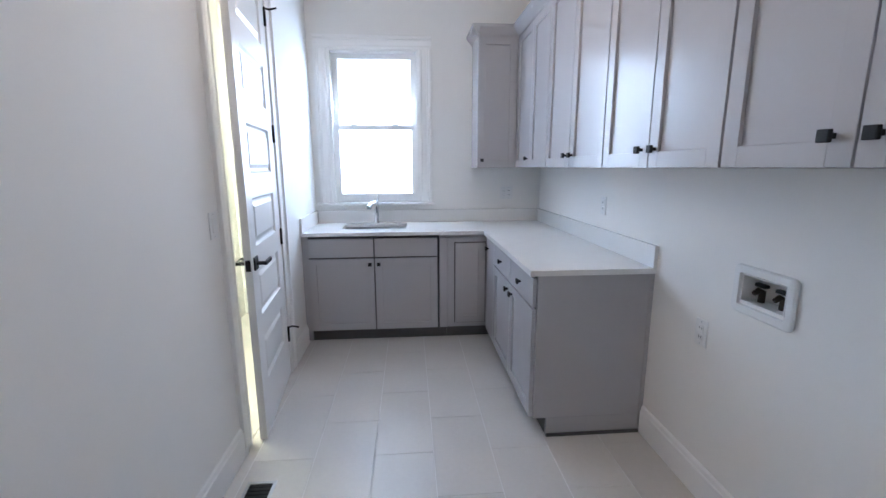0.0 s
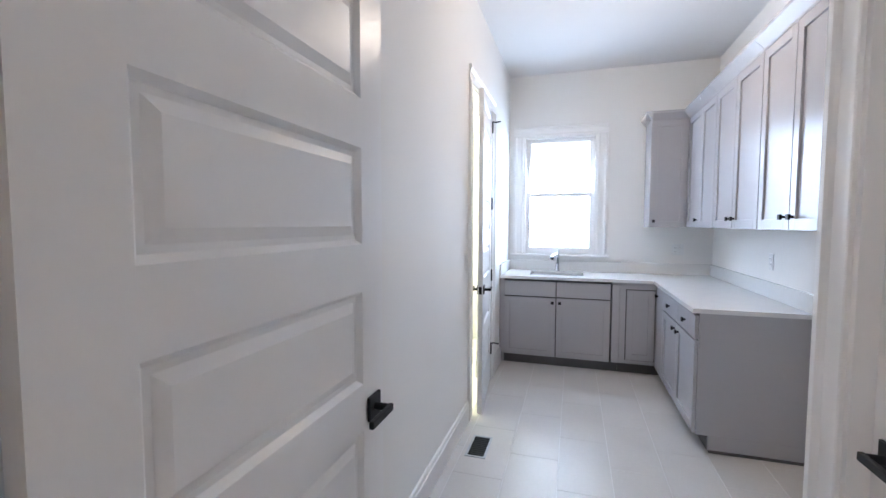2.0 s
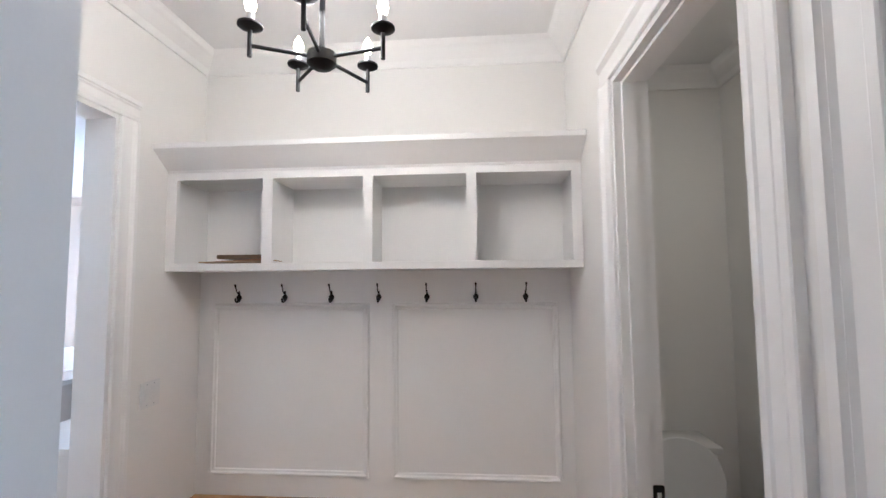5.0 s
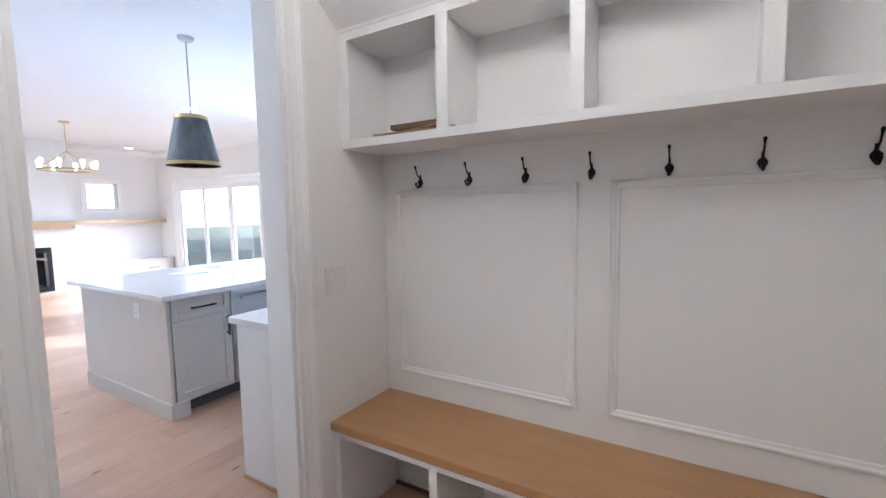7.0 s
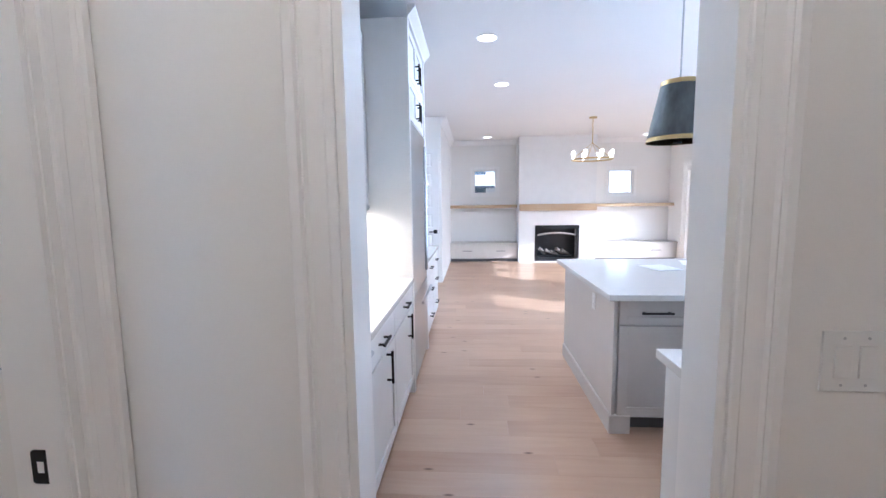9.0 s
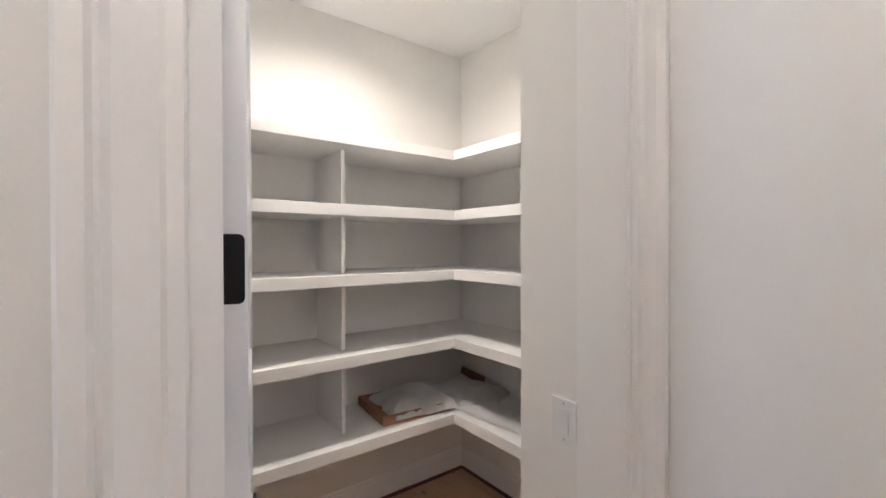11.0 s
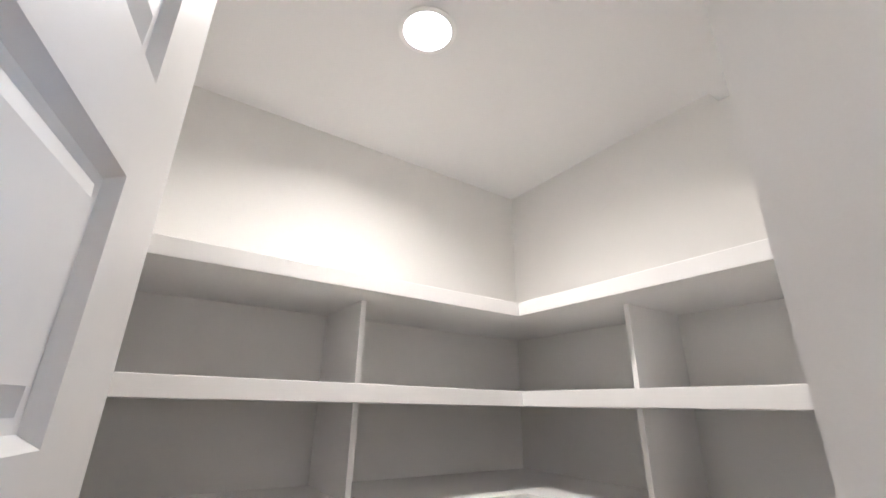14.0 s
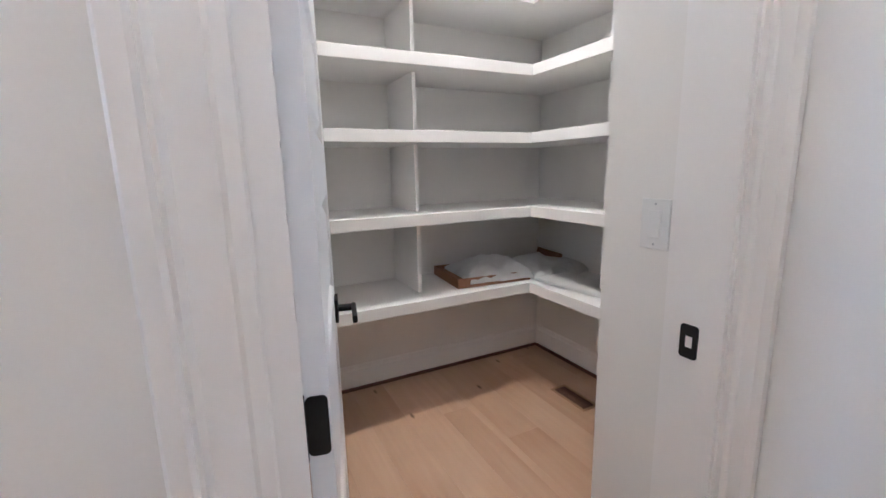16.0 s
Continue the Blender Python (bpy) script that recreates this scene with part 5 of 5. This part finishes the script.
part("upper_door", box(-0.90, -0.87, -6.04, -5.17, 0.75, 2.09, bevel=0.006), M_STEEL, fr)
part("freezer_drawer", box(-0.90, -0.87, -6.04, -5.17, 0.06, 0.74, bevel=0.006), M_STEEL, fr)
part("handle", bm_tube(bmesh.new(), [(-0.955, -5.56, 0.9), (-0.955, -5.56, 1.95)], 0.013, 10), M_STEEL, fr)
part("handle", bm_tube(bmesh.new(), [(-0.955, -5.95, 0.68), (-0.955, -5.25, 0.68)], 0.013, 10), M_STEEL, fr)
tc = thing("fridge_surround", "white tall cabinet with doors above the refrigerator", "cabinet")
part("side_panel", box(-0.90, KX1 - 0.003, -5.155, -5.085, 0.0, 2.80), M_WHITECAB, tc)
part("side_panel", box(-0.90, KX1 - 0.003, -6.13, -6.06, 0.0, 2.80), M_WHITECAB, tc)
part("body", box(-0.87, KX1 - 0.003, -6.06, -5.155, 2.11, 2.80), M_WHITECAB, tc)
for y0, y1, ky in ((-5.60, -5.16, -5.56), (-6.055, -5.605, -5.66)):
    for z0, z1 in ((2.115, 2.42), (2.425, 2.79)):
        d = shaker(tc, "door", "x", -0.87, -1, y0, y1, z0, z1, M_WHITECAB)
        bar_pull(d, "x", -0.89, -1, ky, z0 + 0.12, 0.15, True)
part("crown", (lambda b: run_trim(b, CAB_CROWN, (-0.90, -6.13, 2.80), (0, 1, 0), (0, 0, 1), (-1, 0, 0), 1.05))(bmesh.new()), M_WHITECAB, tc)
for k, (y0, y1) in enumerate(((-6.75, -6.14), (-7.40, -6.76))):
    c = thing("kitchen_base_cabinet", "white shaker drawer cabinet past the refrigerator", "cabinet", group="white base cabinets")
    part("body", box(CX, KX1 - 0.003, y0, y1, 0.10, 0.878), M_WHITECAB, c)
    part("toe_kick", box(CX + 0.06, KX1 - 0.003, y0, y1, 0.0, 0.10), M_TOE_AND_GAP_SHADE, c)
    for z0, z1 in ((0.115, 0.40), (0.405, 0.69), (0.695, 0.868)):
        dr = slab(c, "drawer", "x", CX, -1, y0 + 0.004, y1 - 0.004, z0, z1, M_WHITECAB)
        bar_pull(dr, "x", CX - 0.02, -1, (y0 + y1) / 2, (z0 + z1) / 2, 0.16)
pw = thing("worktop", "white quartz worktop on the drawer cabinets", "worktop")
part("top", box(CX - 0.035, KX1 - 0.003, -7.40, -6.14, 0.880, 0.916, bevel=0.003), M_QUARTZ, pw)

# pendant over the island
pd = thing("pendant_lamp", "dark metal cone pendant with brass bands", "pendant lamp", at=pose(-2.85, -5.19, 1.90))
part("shade", bm_lathe(bmesh.new(), Matrix(), [(0.205, 0.03), (0.125, 0.405), (0.12, 0.405), (0.198, 0.03)], 36), M_GALV, pd, smooth=True)
part("lower_band", bm_lathe(bmesh.new(), Matrix(), [(0.213, -0.005), (0.207, 0.026), (0.199, 0.026), (0.205, -0.005), (0.213, -0.005)], 36), M_BRASS, pd, smooth=True)
part("upper_band", bm_lathe(bmesh.new(), Matrix(), [(0.131, 0.39), (0.128, 0.42), (0.0, 0.425)], 36), M_BRASS, pd, smooth=True)
part("rod", cyl(Matrix.Translation((0, 0, 0.74)), 0.006, 0.64, 10), M_STEEL, pd)
part("canopy", bm_lathe(bmesh.new(), Matrix.Translation((0, 0, KZ - 1.90)), [(0.0, -0.035), (0.05, -0.03), (0.065, -0.008), (0.065, 0)], 24), M_STEEL, pd, smooth=True)
part("diffuser", cyl(Matrix.Translation((0, 0, 0.02)), 0.19, 0.004, 32), mat("frosted_diffuser", (0.35, 0.33, 0.30), 0.6), pd)
part("finial", cyl(Matrix.Translation((0, 0, 0.0)), 0.028, 0.03, 16), M_BLACK, pd)

# far chandelier
fc2 = thing("ring_chandelier", "brass ring chandelier with eight lit globes", "chandelier", at=pose(-3.56, -10.05, 2.22))
bm = bmesh.new()
ring_pts = [(0.36 * math.cos(2 * math.pi * i / 36), 0.36 * math.sin(2 * math.pi * i / 36), 0) for i in range(37)]
part("ring", bm_tube(bm, ring_pts, 0.014, 8), M_BRASS, fc2)
for i in range(8):
    a = 2 * math.pi * i / 8 + 0.2
    part("globe", bm_lathe(bmesh.new(), Matrix.Translation((0.36 * math.cos(a), 0.36 * math.sin(a), 0.015)), [(0.0, 0), (0.012, 0.004), (0.013, 0.045), (0.026, 0.07), (0.033, 0.10), (0.024, 0.128), (0.0, 0.138)], 14), M_BULB_FAR, fc2, smooth=True)
for i in range(4):
    a = 2 * math.pi * i / 4
    part("stay", bm_tube(bmesh.new(), [(0.36 * math.cos(a), 0.36 * math.sin(a), 0), (0, 0, 0.30)], 0.005, 6), M_BRASS, fc2)
part("rod", cyl(Matrix.Translation((0, 0, 0.53)), 0.008, 0.46, 10), M_BRASS, fc2)
part("canopy", cyl(Matrix.Translation((0, 0, KZ - 2.22 - 0.012)), 0.07, 0.024, 20), M_BRASS, fc2)

# fireplace wall
fp = thing("fireplace", "white chimney breast with black gas firebox", "fireplace")
FY0 = -12.20
for nm, a in (("pier", (-4.255, -3.882, 0.0, KZ)), ("pier", (-2.843, -2.456, 0.0, KZ)), ("chimney_breast", (-3.882, -2.843, 0.89, KZ)), ("hearth", (-3.882, -2.843, 0.0, 0.03))):
    part(nm, box(a[0], a[1], KY0 + 0.002, FY0, a[2], a[3]), M_BRICKW, fp)
part("firebox", box(-3.88, -2.845, -12.70, -12.62, 0.03, 0.89), M_FIRE, fp)
fb = bmesh.new()
for a in ((-3.88, -3.82, 0.03, 0.89), (-2.905, -2.845, 0.03, 0.89), (-3.82, -2.905, 0.80, 0.89), (-3.82, -2.905, 0.03, 0.12)):
    bm_box(fb, a[0], a[1], FY0 - 0.05, FY0 + 0.012, a[2], a[3])
part("metal_surround", fb, M_FIRE, fp)
part("louvre", bm_tube(bmesh.new(), [(-3.81 + 0.09 * k, FY0 - 0.03, 0.655 + 0.05 * math.sin(math.pi * k / 10)) for k in range(11)], 0.022, 8), M_STEEL, fp, "arched steel louvre bar", smooth=True)
part("burner_tray", box(-3.78, -2.95, -12.55, -12.30, 0.10, 0.135, bevel=0.006), M_FIRE, fp)
for i in range(5):
    part("log", bm_tube(bmesh.new(), [(-3.70 + 0.14 * i, -12.45, 0.16 + 0.03 * (i % 2)), (-3.50 + 0.13 * i, -12.38, 0.24 + 0.04 * ((i + 1) % 3))], [0.035, 0.045], 10), M_LOG, fp, smooth=True)
solid("mantel_shelf", box(-4.24, -2.47, FY0 + 0.001, FY0 + 0.16, 1.24, 1.398, bevel=0.006), M_MANTEL, "thick pale oak mantel beam over the fireplace", "mantel shelf")
for x0, x1 in ((-2.452, -0.805), (-6.195, -4.259)):
    solid("wall_shelf", box(x0, x1, KY0 + 0.003, KY0 + 0.30, 1.31, 1.385, bevel=0.004), M_MANTEL, "pale oak floating shelf beside the fireplace", "shelf", group="floating shelves")
    c = thing("low_cabinet", "grey low built-in cabinet with two drawers", "cabinet", group="low cabinets")
    part("body", box(x0 + 0.002, x1 - 0.002, KY0 + 0.003, -12.32, 0.08, 0.42), M_ISLAND, c)
    part("toe_kick", box(x0 + 0.002, x1 - 0.002, KY0 + 0.003, -12.38, 0.0, 0.08), M_TOE_AND_GAP_SHADE, c)
    part("top", box(x0, x1, KY0 + 0.003, -12.29, 0.42, 0.46, bevel=0.003), M_ISLAND, c)
    m_ = (x0 + x1) / 2
    for a, b in ((x0 + 0.02, m_ - 0.005), (m_ + 0.005, x1 - 0.02)):
        dr = slab(c, "drawer", "y", -12.32, 1, a, b, 0.10, 0.40, M_ISLAND)
        bar_pull(dr, "y", -12.30, 1, (a + b) / 2, 0.27, 0.22)


def small_window(n_, x0, x1, z0, z1):
    w_ = tagged(new("window_%d" % n_), "small white square window high beside the fireplace", "window", kind="structure")
    bm_ = bmesh.new()
    for a in ((x0 - 0.07, x0, z0 - 0.07, z1 + 0.07), (x1, x1 + 0.07, z0 - 0.07, z1 + 0.07), (x0, x1, z1, z1 + 0.07), (x0, x1, z0 - 0.07, z0)):
        bm_box(bm_, a[0], a[1], KY0, KY0 + 0.018, a[2], a[3])
    part("window_frame", bm_, M_TRIM, w_)
    bm_ = bmesh.new()
    for a in ((x0, x0 + 0.04, z0, z1), (x1 - 0.04, x1, z0, z1), (x0, x1, z0, z0 + 0.04), (x0, x1, z1 - 0.04, z1)):
        bm_box(bm_, a[0], a[1], KY0 - 0.10, KY0 - 0.05, a[2], a[3])
    part("sash", bm_, M_TRIM, w_)
    p_ = part("pane", box(x0 + 0.03, x1 - 0.03, KY0 - 0.08, KY0 - 0.076, z0 + 0.03, z1 - 0.03), M_GLASS, w_)
    p_.visible_shadow = False


small_window(2, -5.33, -4.73, 1.62, 2.22)
small_window(3, -1.97, -1.38, 1.66, 2.27)

w4 = tagged(new("window_4"), "tall white window in the porch wall", "window", kind="structure")
bm = bmesh.new()
for a in ((-6.43, -6.37, 0.30, 2.2), (-5.61, -5.55, 0.30, 2.2), (-6.37, -5.61, 2.12, 2.2), (-6.37, -5.61, 0.30, 0.38)):
    bm_box(bm, -6.33, KX0 - 0.03, a[0], a[1], a[2], a[3])
part("window_frame", bm, M_TRIM, w4)
p4 = part("pane", box(-6.275, -6.27, -6.38, -5.60, 0.36, 2.14), M_GLASS, w4)
p4.visible_shadow = False

# sliding glass doors to the porch
sd = tagged(new("door_5"), "white four-panel sliding glass door to the porch", "door", kind="structure")
bm = bmesh.new()
for a in ((-12.05, -11.97, 0.02, 2.2), (-7.98, -7.9, 0.02, 2.2), (-11.97, -7.98, 2.12, 2.2), (-11.97, -7.98, 0.02, 0.06)):
    bm_box(bm, -6.33, KX0 + 0.0, a[0], a[1], a[2], a[3])
part("door_frame", bm, M_TRIM, sd)
for i in range(4):
    y0 = -11.97 + i * 0.9975
    y1 = y0 + 0.9975
    bm = bmesh.new()
    for a in ((y0, y0 + 0.07, 0.06, 2.12), (y1 - 0.07, y1, 0.06, 2.12), (y0 + 0.07, y1 - 0.07, 2.03, 2.12), (y0 + 0.07, y1 - 0.07, 0.06, 0.18)):
        bm_box(bm, -6.29 + 0.02 * (i % 2), -6.25 + 0.02 * (i % 2), a[0], a[1], a[2], a[3])
    lf = part("leaf", bm, M_TRIM, sd)
    g = part("pane", box(-6.275 + 0.02 * (i % 2), -6.27 + 0.02 * (i % 2), y0 + 0.06, y1 - 0.06, 0.17, 2.04), M_GLASS, lf)
    g.visible_shadow = False
casing("trim_porch_door", "x", KX0, 1, -12.05, -7.9, 2.2)
# porch, railing and the neighbouring house
tagged(part("pavement", box(-9.2, -6.35, -13.0, -3.0, -0.44, -0.03), M_CONC), "grey concrete porch floor", "pavement", kind="structure")
rl = thing("porch_railing", "white porch railing with thin balusters", "railing")
part("top_rail", box(-9.12, -9.04, -13.0, -3.0, 0.92, 0.98), M_SIDING, rl)
part("bottom_rail", box(-9.10, -9.06, -13.0, -3.0, 0.06, 0.11), M_SIDING, rl)
bal = mesh_of("baluster", box(-0.014, 0.014, -0.014, 0.014, 0.0, 0.82), M_TOE_AND_GAP_SHADE)
for i in range(60):
    o = new("baluster", bal)
    o.parent = rl
    o.matrix_local = pose(-9.08, -12.9 + i * 0.165, 0.105)
for y in (-12.6, -9.6, -6.4, -3.4):
    pc = thing("porch_post", "square white porch post", "post", group="porch posts")
    part("shaft", box(-9.2, -8.98, y - 0.11, y + 0.11, -0.03, 2.75), M_SIDING, pc)
    part("cap", box(-9.23, -8.95, y - 0.14, y + 0.14, 2.60, 2.72, bevel=0.01), M_SIDING, pc)
M_PANE_FAR = mat("dark_pane", (0.10, 0.13, 0.17), 0.08)


def neighbour(m, label, half, rows_, doors_z):
    """A sided house: local x along its front, the front facing local +y."""
    hs = thing("neighbour_house", label, "house", group="neighbour houses", at=m)
    part("wall", box(-half, half, -8, 0, 0, 5.8), M_SIDING, hs)
    for k in range(26):
        part("siding_board", box(-half, half, 0.0, 0.03, 0.05 + k * 0.22, 0.25 + k * 0.22), M_SIDING, hs)
    rb = bmesh.new()
    bm_extrude(rb, [(-8.6, 0), (-4, 3.4), (0.6, 0)], Matrix.Translation((-half - 0.5, 0, 5.8)), 2 * half + 1)
    part("roof", rb, M_ROOF, hs)
    part("fascia", box(-half - 0.5, half + 0.5, 0.6, 0.66, 5.62, 5.86), M_SIDING, hs)
    part("porch_roof", box(-half, half, 0.03, 0.75, 2.95, 3.10), M_ROOF, hs)
    for k in range(int(half)):
        part("bracket", box(-half + 0.9 + 2 * k, -half + 1.02 + 2 * k, 0.03, 0.6, 2.45, 2.95), M_ROOF, hs)
    for xw in rows_:
        for z in doors_z:
            wv = part("window", box(xw - 0.6, xw + 0.6, 0.03, 0.07, z, z + 1.5), M_TRIM, hs)
            part("pane", box(xw - 0.5, xw + 0.5, 0.07, 0.08, z + 0.1, z + 1.4), M_PANE_FAR, wv)
    return hs


neighbour(pose(-22, -17, -0.45, 0, 0, -90), "white sided neighbour house with dark roof", 12, (-6.5, -3.5, 0.0, 3.5, 6.5), (1.15, 3.75))
neighbour(pose(-3.5, -36, -0.45), "white sided house behind the fireplace wall", 7, (-5.2, 1.6), (1.6, 3.9))

# glowing panels added in the distance, so the windows look out on white
tagged(part("backdrop", box(-70, 40, -70.5, -70, -0.45, 16), M_SKY_GLOW), "glowing panel standing in for bright sky and distance", "backdrop", kind="structure")
tagged(part("backdrop", box(-80.5, -80, -70, 60, -0.45, 16), M_SKY_GLOW), "glowing panel standing in for bright sky and distance", "backdrop", kind="structure")

tagged(part("backdrop", box(-30, 30, 50.0, 50.5, -0.45, 30), M_SKY_GLOW), "glowing panel standing in for bright sky and distance", "backdrop", kind="structure")

# ---- boards and tiles, last ----
FLOOR = bpy.data.objects["floor"]
tagged(part("grout_bed", box(LX0, LX1, LY0, LY1, -0.011, -0.002), M_GROUT), "pale grout between the laundry tiles", "floor", kind="structure")


def lay(parent, name, x0, x1, y0, y1, w, l, gap, gap_end, off, shift0, material, rng, along="y", random_ends=False):
    """Rows of pieces w wide and l long, cut at the edges; alike pieces share one mesh."""
    cache = {}
    if along == "x":
        p0, p1, q0, q1 = y0, y1, x0, x1
    else:
        p0, p1, q0, q1 = x0, x1, y0, y1
    c = math.floor((p0 - off) / w)
    while off + c * w < p1:
        a0, a1 = max(off + c * w, p0), min(off + (c + 1) * w, p1)
        shift = rng.uniform(0, l) if random_ends else (c % 2) * l / 2
        s = q0 + shift0 + shift - 2 * l
        while s < q1 and a1 - a0 > 0.01:
            b0, b1 = max(s, q0), min(s + l, q1)
            s += l
            if b1 - b0 < 0.01:
                continue
            key = (round(a1 - a0, 3), round(b1 - b0, 3))
            if key not in cache:
                ha, hb = key[0] / 2 - gap / 2, key[1] / 2 - gap_end / 2
                hx_, hy_ = (hb, ha) if along == "x" else (ha, hb)
                ch_ = 0.0006
                bm_ = bmesh.new()
                four = ((-1, -1), (1, -1), (1, 1), (-1, 1))
                lo_ = [bm_.verts.new((sx * hx_, sy * hy_, -0.010)) for sx, sy in four]
                mi_ = [bm_.verts.new((sx * hx_, sy * hy_, -ch_)) for sx, sy in four]
                hi_ = [bm_.verts.new((sx * (hx_ - ch_), sy * (hy_ - ch_), 0)) for sx, sy in four]
                for p_, q_ in ((lo_, mi_), (mi_, hi_)):
                    for k_ in range(4):
                        bm_.faces.new((p_[k_], p_[(k_ + 1) % 4], q_[(k_ + 1) % 4], q_[k_]))
                bm_.faces.new(hi_)
                cache[key] = mesh_of(name, bm_, material)
            ob_ = new(name, cache[key])
            ob_.parent = parent
            u_, v_ = (a0 + a1) / 2, (b0 + b1) / 2
            ob_.matrix_local = pose(v_, u_, 0.0) if along == "x" else pose(u_, v_, 0.0)
        c += 1


RNG = random.Random(4)
grout = bpy.data.objects["grout_bed"]
lay(grout, "tile", LX0, LX1, LY0, LY1, 0.295, 0.595, 0.0045, 0.0016, LX0 + 0.067, 0.29, M_TILE, RNG)
for x0, x1, y0, y1 in ((-6.2, -0.27, -12.85, KY1), (-2.90, -0.48, KY1, LY0), (-0.48, NX, -1.56, LY0), (WX0, -0.96, LY0, WY1), (-0.48, PX1, KY1, -1.56), (-0.27, PX1, PY0, KY1)):
    lay(FLOOR, "plank", x0, x1, y0, y1, 0.19, 1.9, 0.0005, 0.0005, -12.85, 0.0, M_OAK, RNG, "x", True)
